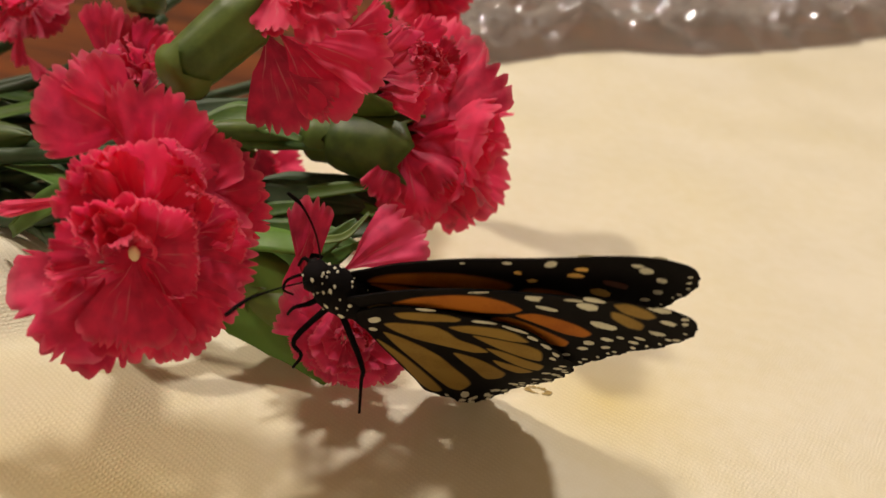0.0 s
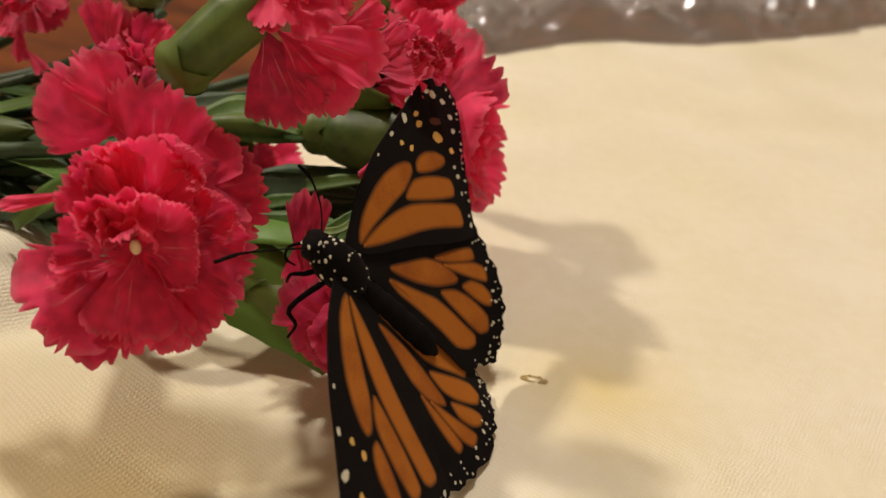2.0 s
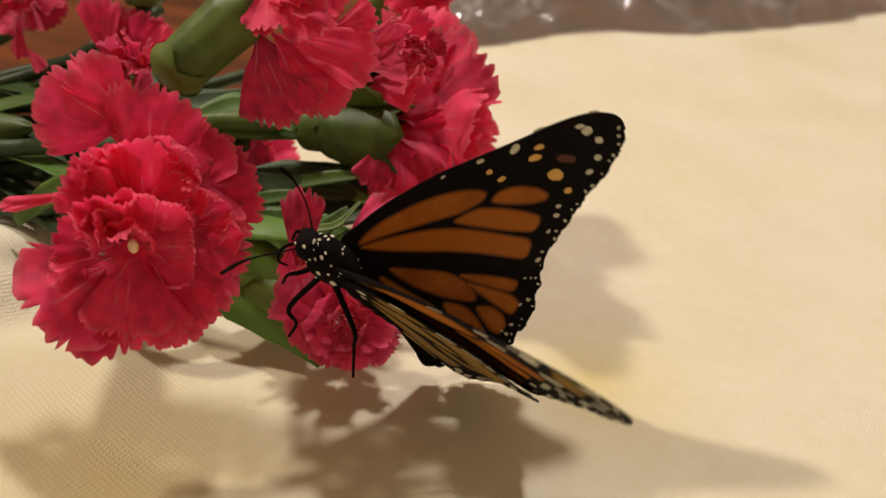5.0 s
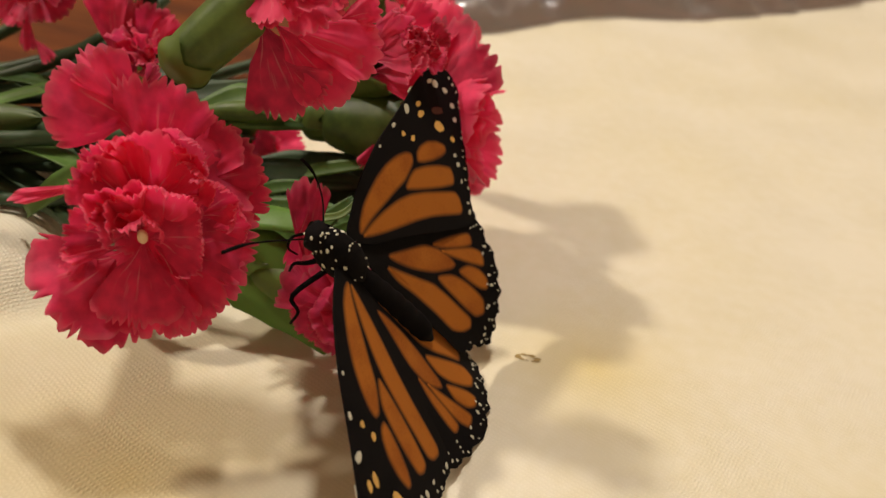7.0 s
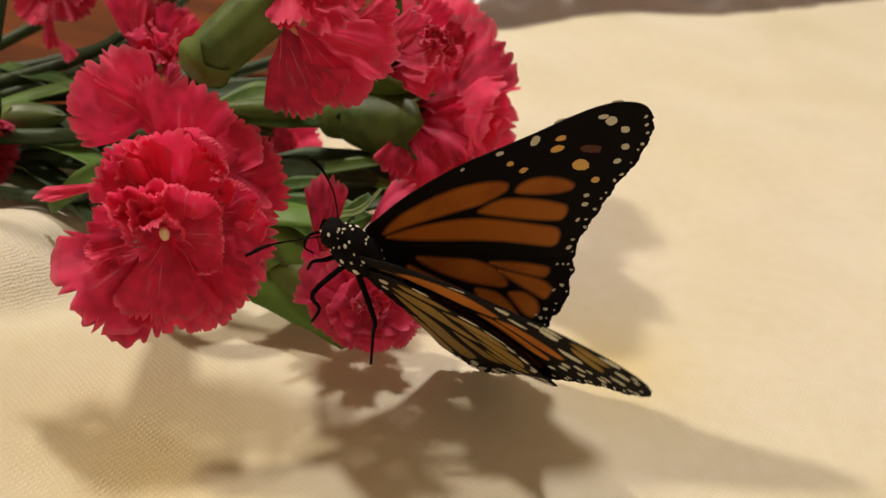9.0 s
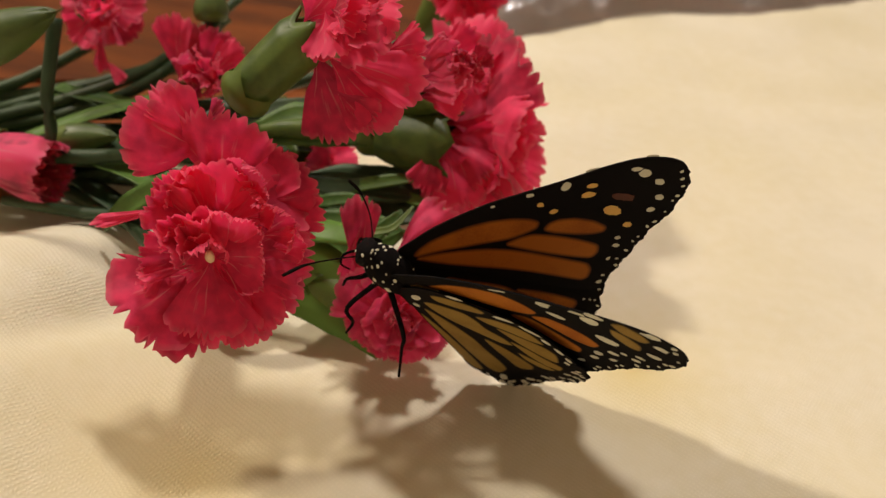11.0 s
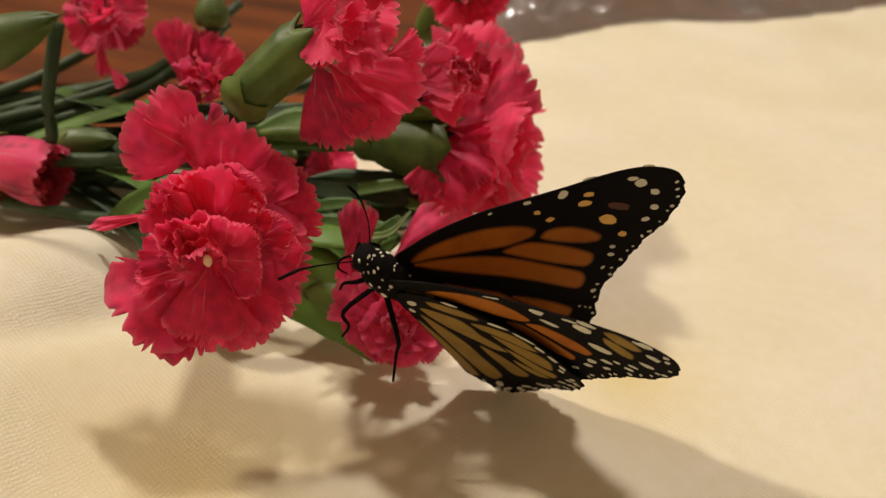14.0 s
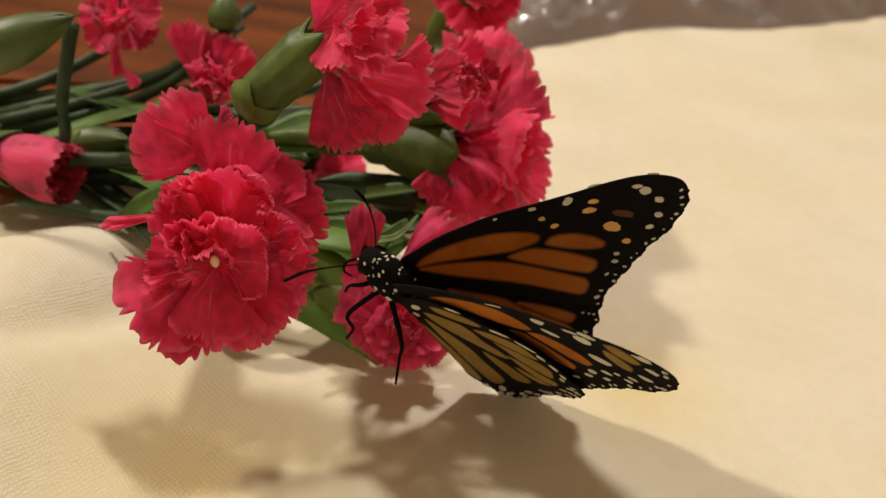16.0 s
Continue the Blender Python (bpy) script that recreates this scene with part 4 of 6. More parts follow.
def wrapped_petals(flower, foot, tip, r):
    """The tight roll of petals of an opening bud: overlapping shells round its axis and a dark crumpled mouth."""
    rnd = random.Random(41)
    foot, tip = Vector(foot), Vector(tip)
    whole = (tip - foot).length
    x, y, n = axes(tip - foot)
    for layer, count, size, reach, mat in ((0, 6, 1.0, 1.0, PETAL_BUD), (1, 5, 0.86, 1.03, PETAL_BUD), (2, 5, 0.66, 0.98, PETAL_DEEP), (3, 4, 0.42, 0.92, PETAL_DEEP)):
        for i in range(count):
            mid = 2 * math.pi * (i + 0.5 * layer) / count + rnd.uniform(-0.2, 0.2)
            span, high = rnd.uniform(0.75, 1.0), whole * reach * rnd.uniform(0.93, 1.05)
            lift, seed = 0.018 * (i % 3), rnd.uniform(0, 50)
            rows, cols = 14, 25
            verts, faces, uvs = [], [], []
            for j in range(rows):
                v = j / (rows - 1)
                girth = 0.72 + 0.40 * math.sin(min(1.0, v * 1.25) * math.pi / 2) - 0.30 * max(0.0, v - 0.62) ** 1.3
                for k in range(cols):
                    u = k / (cols - 1) * 2 - 1
                    a = mid + u * span
                    tooth = 0.06 * abs((k * 0.5) % 2 - 1) * max(0.0, v - 0.8) / 0.2
                    ripple = 0.035 * noise.noise(Vector((u * 2.0 + seed, v * 2.0, 1.0))) + 0.03 * math.sin(9 * u + seed) * v ** 4 * (0.4 + layer)
                    rad = r * size * girth + lift + ripple
                    h = high * (v * (1 - 0.10 * u * u) - tooth)
                    verts.append(inside(flower, foot + n * h + (x * math.cos(a) + y * math.sin(a)) * rad))
                    uvs.append((k / (cols - 1), v))
            for j in range(rows - 1):
                for k in range(cols - 1):
                    q = j * cols + k
                    faces.append((q, q + 1, q + cols + 1, q + cols))
            mesh_object("petal", verts, faces, mat, flower, "", uvs)


def rear_carnations():
    f = head_of((-6.92, 14.6, 2.9), (0.25, -0.8, 0.5), "half-open crimson carnation in the back of the bouquet")
    fan(f, (-7.14, 14.00, 2.70), (-7.32, 14.35, 3.92), 19, 0.4, 0.05, 0.15, 141)
    fan(f, (-7.00, 14.15, 2.72), (-7.16, 14.50, 3.70), 28, 0.5, 0.05, 0.2, 153)
    fan(f, (-6.83, 14.10, 2.84), (-6.83, 14.50, 3.74), 30, 0.5, 0.05, 0.2, 142, PETAL_DEEP)
    fan(f, (-6.73, 14.10, 2.91), (-6.32, 14.40, 3.71), 32, 0.5, 0.05, 0.25, 143)
    fan(f, (-6.62, 14.00, 2.92), (-6.01, 14.30, 3.49), 30, 0.5, 0.05, 0.25, 144)
    fan(f, (-6.58, 13.80, 2.95), (-6.75, 13.45, 3.31), 44, 1, 0.3, 1.1, 145)
    fan(f, (-6.58, 13.80, 3.01), (-6.39, 13.40, 3.58), 46, 1, 0.3, 1.2, 146, PETAL_PALE)
    fan(f, (-6.53, 13.80, 3.02), (-6.11, 13.45, 3.59), 44, 1, 0.3, 1.2, 147)
    fan(f, (-6.51, 13.80, 2.95), (-5.97, 13.50, 3.34), 44, 1, 0.3, 1.1, 148)
    fan(f, (-6.53, 13.75, 2.92), (-6.70, 13.40, 2.96), 44, 1, 0.3, 1.1, 149)
    fan(f, (-6.51, 13.75, 2.92), (-6.29, 13.35, 2.98), 44, 1, 0.3, 1.1, 150, PETAL_DEEP)
    fan(f, (-6.49, 13.80, 2.91), (-6.12, 13.50, 2.90), 42, 1, 0.3, 1, 151)
    fan(f, (-6.50, 13.70, 3.04), (-6.24, 13.25, 3.40), 50, 1, 0.4, 1.2, 152, PETAL_PALE)
    calyx(f, (-7.3, 15.9, 2.3), (-6.95, 14.8, 2.85), 0.32, 0.46)
    tube("stem", [(-7.3, 15.9, 2.3), (-8.5, 16.2, 1.9), (-11.5, 15.2, 1.2), (-16.0, 13.5, 0.7)], [0.15, 0.12, 0.13, 0.15], STEM, f)
    f = head_of((-9.3, 15.1, 3.6), (0.3, -0.75, 0.6), "crimson carnation in the back of the bouquet with a hanging petal")
    fan(f, (-9.28, 15.00, 3.52), (-10.04, 14.90, 3.26), 40, 0.6, 0.05, 0.3, 121)
    fan(f, (-9.25, 14.95, 3.50), (-9.74, 14.70, 2.90), 40, 0.6, 0.1, 0.4, 122)
    fan(f, (-9.21, 14.95, 3.51), (-9.02, 14.60, 2.93), 40, 0.6, 0.1, 0.4, 123)
    fan(f, (-9.19, 15.00, 3.53), (-8.44, 14.70, 3.17), 40, 0.6, 0.1, 0.4, 124)
    fan(f, (-9.15, 15.00, 3.60), (-8.28, 14.90, 3.69), 40, 0.6, 0.05, 0.4, 125)
    fan(f, (-9.29, 15.10, 3.60), (-9.71, 15.30, 3.99), 44, 0.6, 0.05, 0.3, 126)
    fan(f, (-9.24, 15.10, 3.61), (-8.82, 15.30, 4.14), 44, 0.6, 0.05, 0.3, 127)
    fan(f, (-9.13, 14.75, 3.45), (-9.12, 14.40, 3.33), 46, 1, 0.3, 1, 128)
    fan(f, (-9.01, 14.75, 3.47), (-8.56, 14.40, 3.49), 46, 1, 0.3, 1, 129, PETAL_PALE)
    fan(f, (-9.07, 14.80, 3.67), (-9.38, 14.50, 3.71), 44, 1, 0.3, 0.9, 130, PETAL_PALE)
    fan(f, (-9.08, 14.60, 3.16), (-9.02, 14.35, 2.52), 15, 0.4, 0, 0.15, 131)
    fan(f, (-8.92, 14.40, 2.76), (-8.45, 14.20, 2.44), 16, 0.4, 0, 0.15, 132)
    fan(f, (-9.18, 14.90, 3.51), (-8.88, 14.40, 3.55), 50, 1, 0.4, 1, 133)
    fan(f, (-9.20, 14.90, 3.56), (-8.99, 14.50, 3.89), 50, 1, 0.3, 1, 134)
    fan(f, (-9.13, 14.90, 3.54), (-8.61, 14.50, 3.85), 46, 1, 0.3, 1, 135)
    calyx(f, (-9.9, 16.2, 2.7), (-9.4, 15.25, 3.55), 0.32, 0.46)
    tube("stem", [(-9.9, 16.2, 2.7), (-10.6, 16.0, 2.0), (-12.5, 14.6, 1.2), (-17.0, 12.5, 0.7)], [0.15, 0.12, 0.13, 0.15], STEM, f)
    f = head_of((-2.4, 17.0, 4.6), (0.2, -0.8, 0.55), "crimson carnation behind the large bloom")
    petal_at(f, (-2.42, 17.01, 4.63), (-1.98, 15.96, 3.87), 0.4, 0.6, 0, 111)
    petal_at(f, (-2.42, 17.01, 4.63), (-2.96, 16.28, 4.24), 0.5, 0.7, 0, 112)
    petal_at(f, (-2.42, 17.01, 4.63), (-1.42, 16.86, 4.33), 0.5, 0.7, 0, 113)
    petal_at(f, (-2.40, 16.92, 4.66), (-1.63, 16.31, 4.12), 0.5, 0.7, 0, 114)
    petal_at(f, (-2.40, 16.92, 4.66), (-2.49, 16.10, 4.03), 0.45, 0.7, 0, 115)
    petal_at(f, (-2.40, 16.92, 4.66), (-2.12, 15.91, 4.56), 0.9, 1.1, 0.3, 116)
    petal_rings(f, (-2.45, 17.1, 4.7), (0.2, 0.0, 0.9), [(6, 1.1, 70, 0.7, 0.7, 0.0)], 23)
    calyx(f, (-3.2, 17.2, 3.2), (-2.45, 17.05, 4.6), 0.32, 0.46)
    tube("stem", [(-3.2, 17.2, 3.2), (-5.0, 16.6, 2.3), (-8.0, 15.4, 1.4), (-13.0, 14.2, 0.8)], [0.15, 0.12, 0.13, 0.15], STEM, f)
    f = head_of((-4.9, 14.9, 1.2), (0.2, -0.75, 0.6), "crimson carnation lying low between the green stems")
    petal_at(f, (-4.90, 14.83, 1.03), (-3.82, 15.10, 1.13), 0.45, 0.5, 0.1, 121)
    petal_at(f, (-4.87, 14.75, 1.08), (-4.02, 14.45, 0.77), 0.4, 0.6, 0.1, 122)
    petal_at(f, (-4.97, 14.85, 1.07), (-4.41, 15.15, 1.35), 0.5, 0.6, 0.1, 123)
    petal_at(f, (-4.90, 14.65, 1.12), (-4.22, 14.27, 1.28), 0.8, 1, 0.3, 124)
    petal_at(f, (-5.02, 14.81, 1.01), (-4.66, 14.22, 0.60), 0.5, 0.6, 0.1, 125)
    calyx(f, (-6.4, 15.1, 0.9), (-5.0, 14.9, 1.1), 0.32, 0.46)
    tube("stem", [(-6.4, 15.1, 0.9), (-8.0, 14.8, 0.7), (-12.0, 13.8, 0.5)], [0.15, 0.12, 0.13], STEM, f)
    f = head_of((-9.7, 12.1, 1.7), (0.2, -0.8, 0.55), "pink carnation bud just opening out of its calyx")
    wrapped_petals(f, (-10.12, 12.20, 1.47), (-8.65, 12.05, 1.47), 0.53)
    calyx(f, (-11.21, 12.30, 1.37), (-9.94, 12.18, 1.47), 0.36, 0.50)
    tube("stem", [(-11.21, 12.30, 1.37), (-12.0, 12.4, 1.5), (-15.0, 12.2, 1.0)], [0.15, 0.12, 0.13], STEM, f)


def bouquet():
    front_carnation()
    upper_carnation()
    big_carnation()
    half_open_carnation()
    low_carnation()
    rear_carnations()


def closed_bud(foot, tip, r, stem, label):
    """An egg-shaped bud whose sepals still close over its tip."""
    f = empty("carnation_bud", foot, label, "bud", "green buds of the bouquet")
    a, b = Vector(foot), Vector(tip)
    whole = (b - a).length
    x, y, n = axes(b - a)
    for i in range(5):
        mid, verts, faces, rows, cols = 2 * math.pi * i / 5, [], [], 16, 11
        for j in range(rows):
            v = j / (rows - 1)
            girth = math.sin(min(1.0, 0.12 + v * 0.95) ** 0.72 * math.pi) ** 0.62 * (1 - 0.12 * v)
            for k in range(cols):
                u = k / (cols - 1) * 2 - 1
                w = mid + u * 0.74 * (1 - 0.35 * max(0.0, v - 0.75) / 0.25)
                rad = r * (girth * (1 - 0.03 * u * u) + 0.015 * (i % 2)) + 0.012
                verts.append(inside(f, a + n * (whole * v * (1 - 0.04 * u * u * v)) + (x * math.cos(w) + y * math.sin(w)) * rad))
        for j in range(rows - 1):
            for k in range(cols - 1):
                q = j * cols + k
                faces.append((q, q + 1, q + cols + 1, q + cols))
        mesh_object("sepal", verts, faces, BUD, f)
    bracts(f, foot, tip, r * 0.9, whole * 0.3)
    tube("stem", [foot] + list(stem), [0.15, 0.11, 0.12, 0.12], STEM, f)


def green_buds():
    closed_bud((-9.23, 12.98, 1.55), (-8.0, 13.16, 1.85), 0.33, [(-10.5, 12.9, 1.3), (-13.5, 12.2, 0.8)], "closed green carnation bud")
    closed_bud((-9.6, 11.4, 3.85), (-8.2, 12.35, 4.55), 0.42, [(-10.3, 11.0, 3.4), (-11.2, 11.2, 2.3), (-12.8, 11.8, 0.9)], "thick green carnation bud among the blooms")
    closed_bud((-6.78, 14.75, 3.75), (-6.85, 14.95, 4.45), 0.33, [(-6.9, 15.0, 3.2), (-8.5, 15.6, 2.2), (-12.0, 14.4, 1.0)], "small closed green bud above the blooms")


def foliage():
    base = empty("leaf_sprig", (-6.0, 12.5, 0.5), "narrow grey-green carnation leaves and stems lying on the cloth", "leaves")
    rnd = random.Random(77)
    for i in range(12):
        y, z = rnd.uniform(12.6, 15.8), rnd.uniform(0.25, 1.7)
        x = rnd.uniform(-7.5, -5.2)
        tube("stem", [(x, y + rnd.uniform(-0.5, 0.5), z), (x - 2.5, y + rnd.uniform(-0.3, 0.3), z * 0.8 + 0.1), (-16.0, y * 0.5 + 6.6, 0.3 + 0.4 * rnd.random())],
             [0.08, 0.10, 0.13], STEM, base, steps=6)
    for i in range(22):
        x, y, z = rnd.uniform(-11.5, -6.0), rnd.uniform(12.6, 16.0), rnd.uniform(0.3, 1.8)
        a = rnd.uniform(-0.8, 0.8)
        L = rnd.uniform(1.8, 3.6)
        d = Vector((math.cos(a), math.sin(a), rnd.uniform(-0.1, 0.35)))
        p = Vector((x, y, z))
        leaf("leaf", [p, p + d * L * 0.35, p + d * L * 0.7 + Vector((0, 0, -0.1)), p + d * L + Vector((0, rnd.uniform(-0.4, 0.4), -0.35))], [0.16, 0.24, 0.20, 0.03], base,
             mat=rnd.choice((LEAF, STEM)))
    # leaves between the blooms
    leaf("leaf", [(-4.45, 13.5, 0.95), (-3.59, 13.5, 1.15), (-2.66, 13.4, 1.4), (-1.84, 13.2, 1.6)], [0.15, 0.28, 0.28, 0.05], base, mat=LEAF, normal=(0, -0.65, 0.75), fold=0.18)
    leaf("leaf", [(-4.11, 12.73, 1.15), (-3.27, 12.83, 1.43), (-2.39, 12.72, 1.58), (-1.84, 12.57, 1.75)], [0.18, 0.30, 0.24, 0.04], base, mat=STEM, normal=(0, -0.65, 0.75), fold=0.18)
    leaf("leaf", [(-3.97, 13.25, 1.51), (-3.34, 12.37, 1.50), (-2.70, 11.84, 1.63), (-2.22, 12.01, 2.11)], [0.12, 0.2, 0.2, 0.04], base, mat=LEAF, normal=(0, -0.65, 0.75), fold=0.18)
    leaf("leaf", [(-5.64, 13.21, 2.24), (-4.79, 13.29, 2.50), (-3.91, 13.29, 2.63), (-2.81, 13.16, 2.69)], [0.2, 0.3, 0.3, 0.05], base, mat=LEAF, normal=(0, -0.65, 0.75), fold=0.18)
    leaf("leaf", [(-5.30, 13.20, 2.50), (-4.62, 13.42, 2.82), (-4.02, 13.27, 2.80), (-3.42, 13.08, 2.73)], [0.12, 0.22, 0.2, 0.04], base, mat=LEAF, normal=(0, -0.65, 0.75), fold=0.18)
    leaf("leaf", [(-6.74, 13.34, 2.18), (-6.06, 13.63, 2.43), (-5.22, 13.80, 2.64), (-4.60, 13.95, 2.88)], [0.12, 0.2, 0.2, 0.04], base, mat=STEM, normal=(0, -0.65, 0.75), fold=0.18)
    leaf("leaf", [(-4.16, 12.70, 1.41), (-3.70, 12.60, 1.66), (-3.28, 12.60, 1.78), (-2.83, 12.50, 1.82)], [0.08, 0.13, 0.11, 0.03], base, mat=LEAF, normal=(0, -0.7, 0.7), fold=0.2)
    leaf("leaf", [(-3.06, 12.90, 1.78), (-2.53, 12.90, 1.85), (-2.14, 12.80, 1.88), (-1.80, 12.70, 1.83)], [0.05, 0.10, 0.10, 0.03], base, mat=PALE_LEAF, normal=(0, -0.7, 0.7), fold=0.2)
    leaf("leaf", [(-4.00, 12.40, 1.38), (-3.28, 12.30, 1.51), (-2.63, 12.20, 1.60), (-2.09, 12.10, 1.58)], [0.12, 0.20, 0.18, 0.04], base, mat=LEAF, normal=(0, -0.7, 0.7), fold=0.2)
    leaf("leaf", [(-4.42, 13.10, 1.69), (-3.63, 13.00, 1.86), (-2.75, 12.90, 1.97), (-2.01, 12.90, 1.90)], [0.10, 0.16, 0.15, 0.03], base, mat=STEM, normal=(0, -0.7, 0.7), fold=0.2)
    leaf("leaf", [(-4.02, 12.90, 1.65), (-3.38, 12.90, 1.85), (-2.65, 12.90, 2.13), (-1.94, 12.90, 2.33)], [0.08, 0.13, 0.12, 0.03], base, mat=LEAF, normal=(0, -0.7, 0.7), fold=0.2)
    leaf("leaf", [(-3.66, 11.90, 1.19), (-3.04, 11.90, 1.20), (-2.53, 11.90, 1.39), (-2.10, 11.90, 1.80)], [0.15, 0.20, 0.16, 0.03], base, mat=LEAF, normal=(0, -0.7, 0.7), fold=0.2)
    # broad leaves beside the low bloom
    leaf("leaf", [(-4.39, 11.40, 1.66), (-3.60, 11.30, 1.89), (-3.03, 11.20, 1.99), (-2.50, 11.20, 1.92)], [0.28, 0.26, 0.22, 0.10], base, normal=(0.0, -0.35, 0.9), fold=-0.12, label="broad pale green leaf", mat=PALE_LEAF)
    leaf("leaf", [(-3.95, 11.00, 1.41), (-3.29, 10.80, 1.19), (-2.67, 10.62, 0.80), (-2.10, 10.40, 0.22)], [0.60, 0.68, 0.48, 0.04], base, normal=(-0.1, -0.85, 0.5), fold=0.07, label="broad pale green leaf", mat=PALE_LEAF)
    leaf("leaf", [(-4.45, 12.9, 1.78), (-3.48, 12.85, 1.82), (-2.67, 12.9, 1.93), (-1.9, 13.0, 2.02)], [0.10, 0.24, 0.27, 0.14], base, normal=(0, -0.75, 0.65), fold=0.12, mat=STEM)
    leaf("leaf", [(-4.35, 13.35, 1.56), (-3.69, 13.35, 1.75), (-2.93, 13.35, 1.87), (-2.14, 13.35, 2.14)], [0.12, 0.24, 0.24, 0.10], base, normal=(0, -0.75, 0.65), fold=0.15, mat=STEM)
    leaf("leaf", [(-2.9, 11.2, 1.95), (-2.5, 11.25, 2.1), (-2.2, 11.35, 2.2), (-1.97, 11.7, 2.45)], [0.07, 0.07, 0.06, 0.02], base, normal=(0, -0.5, 0.8), mat=CALYX)
    tube("stem", [(-8.81, 12.93, 4.09), (-8.82, 12.62, 3.47), (-8.81, 12.31, 2.83), (-8.9, 12.3, 2.0), (-9.6, 12.3, 1.2)], [0.13, 0.12, 0.11, 0.11, 0.11], STEM, base)
    leaf("leaf", [(-4.6, 13.2, 1.0), (-3.6, 12.3, 1.2), (-2.7, 11.9, 1.0), (-2.0, 12.0, 0.9)], [0.3, 0.45, 0.35, 0.05], base, normal=(0, -0.6, 0.8))
    tube("stem", [(-11.15, 13.4, 1.46), (-9.81, 14.35, 1.77), (-8.35, 15.27, 2.38), (-7.09, 16.78, 3.53)], [0.13, 0.12, 0.12, 0.1], STEM, base)
    tube("stem", [(-11.6, 13.2, 1.2), (-9.9, 14.1, 1.5), (-8.4, 15.0, 2.1), (-7.2, 16.4, 3.2)], [0.13, 0.12, 0.12, 0.1], STEM, base)
    tube("stem", [(-9.8, 11.9, 0.75), (-7.3, 11.5, 1.2), (-5.97, 11.2, 2.0)], [0.10, 0.12, 0.08], STEM, base)
    leaf("leaf", [(-7.2, 11.0, 1.3), (-6.6, 11.0, 1.9), (-5.9, 11.1, 2.4), (-5.3, 11.2, 2.6)], [0.1, 0.2, 0.18, 0.03], base, normal=(0, -0.7, 0.6))


# ---- the wrapping film beyond the cloth ----
def wrapping_film():
    rnd = random.Random(3)
    verts, nx, ny = [], 240, 110
    for i in range(nx + 1):
        for j in range(ny + 1):
            u, v = i / nx, j / ny
            x = -5 + 40 * u + 2 * v
            y = edge_y(x) - 0.35 + 16 * v
            z = -0.3 + 0.9 * abs(noise.noise(Vector((x * 0.16, y * 0.3, 1)))) + 0.9 * abs(noise.noise(Vector((x * 0.42, y * 0.6, 5)))) + 0.5 * abs(noise.noise(Vector((x * 1.3, y * 1.5, 9)))) + 0.12 * noise.noise(Vector((x * 3.1, y * 3.3, 2)))
            z += 0.8 * math.exp(-((v - 0.15) / 0.12) ** 2)
            near = max(0.0, 1 - v / 0.05)
            z = z * (1 - near) + (cloth_height(x, y) - 0.12) * near
            verts.append((x * U, y * U, z * U))
    film = new("wrapping_film")
    # three creased folds of one sheet
    for lo, hi, label in ((0, 22, "flat front fold tucked under the cloth"), (22, 58, "raised crumpled fold"), (58, ny, "")):
        part_verts, part_faces, n = [], [], hi - lo
        for i in range(nx + 1):
            part_verts += [verts[i * (ny + 1) + k] for k in range(lo, hi + 1)]
        for i in range(nx):
            for k in range(n):
                q = i * (n + 1) + k
                part_faces.append((q, q + n + 1, q + n + 2, q + 1))
        mesh_object("fold", part_verts, part_faces, FILM, film, label)
    return tagged(film, "crumpled clear cellophane wrapping lying on the table", "cellophane")


# ---- the butterfly ----
def smooth_loop(points, steps=6):
    p = [Vector((x, y)) for x, y in points]
    n, out = len(p), []
    for i in range(n):
        a, b, c, d = p[i - 1], p[i], p[(i + 1) % n], p[(i + 2) % n]
        for k in range(steps):
            t = k / steps
            out.append(0.5 * (2 * b + (c - a) * t + (2 * a - 5 * b + 4 * c - d) * t * t + (3 * b - a - 3 * c + d) * t ** 3))
    return out


def round_loop(points):
    p = [Vector((x, y)) for x, y in points]
    for cut in (0.17, 0.25):
        q = []
        for a, b in zip(p, p[1:] + p[:1]):
            q += [a * (1 - cut) + b * cut, a * cut + b * (1 - cut)]
        p = q
    return p


def plate(name, loop, z0, z1, mat, parent, camber, label=""):
    """A thin plate with that outline between two heights; it follows the wing's camber."""
    bm = bmesh.new()
    loops = []
    for z in (z0, z1):
        loops.append([bm.verts.new((p.x, p.y, z)) for p in loop])
    top = bm.faces.new(loops[1])
    bot = bm.faces.new(loops[0][::-1])
    n = len(loop)
    for i in range(n):
        k = (i + 1) % n
        bm.faces.new((loops[0][i], loops[0][k], loops[1][k], loops[1][i]))
    bmesh.ops.triangulate(bm, faces=[top, bot])
    for _ in range(4):
        long = [e for e in bm.edges if e.calc_length() > 0.22]
        if not long:
            break
        bmesh.ops.subdivide_edges(bm, edges=long, cuts=1, use_grid_fill=False)
        bmesh.ops.triangulate(bm, faces=bm.faces[:])
    for v in bm.verts:
        v.co = Vector((v.co.x, v.co.y, v.co.z + camber(v.co.x, v.co.y))) * U
    bmesh.ops.recalc_face_normals(bm, faces=bm.faces[:])
    me = bpy.data.meshes.new(name)
    bm.to_mesh(me)
    bm.free()
    me.materials.append(mat)
    ob = new(name, me)
    ob.parent = parent
    if label:
        tagged(ob, label)
    return ob


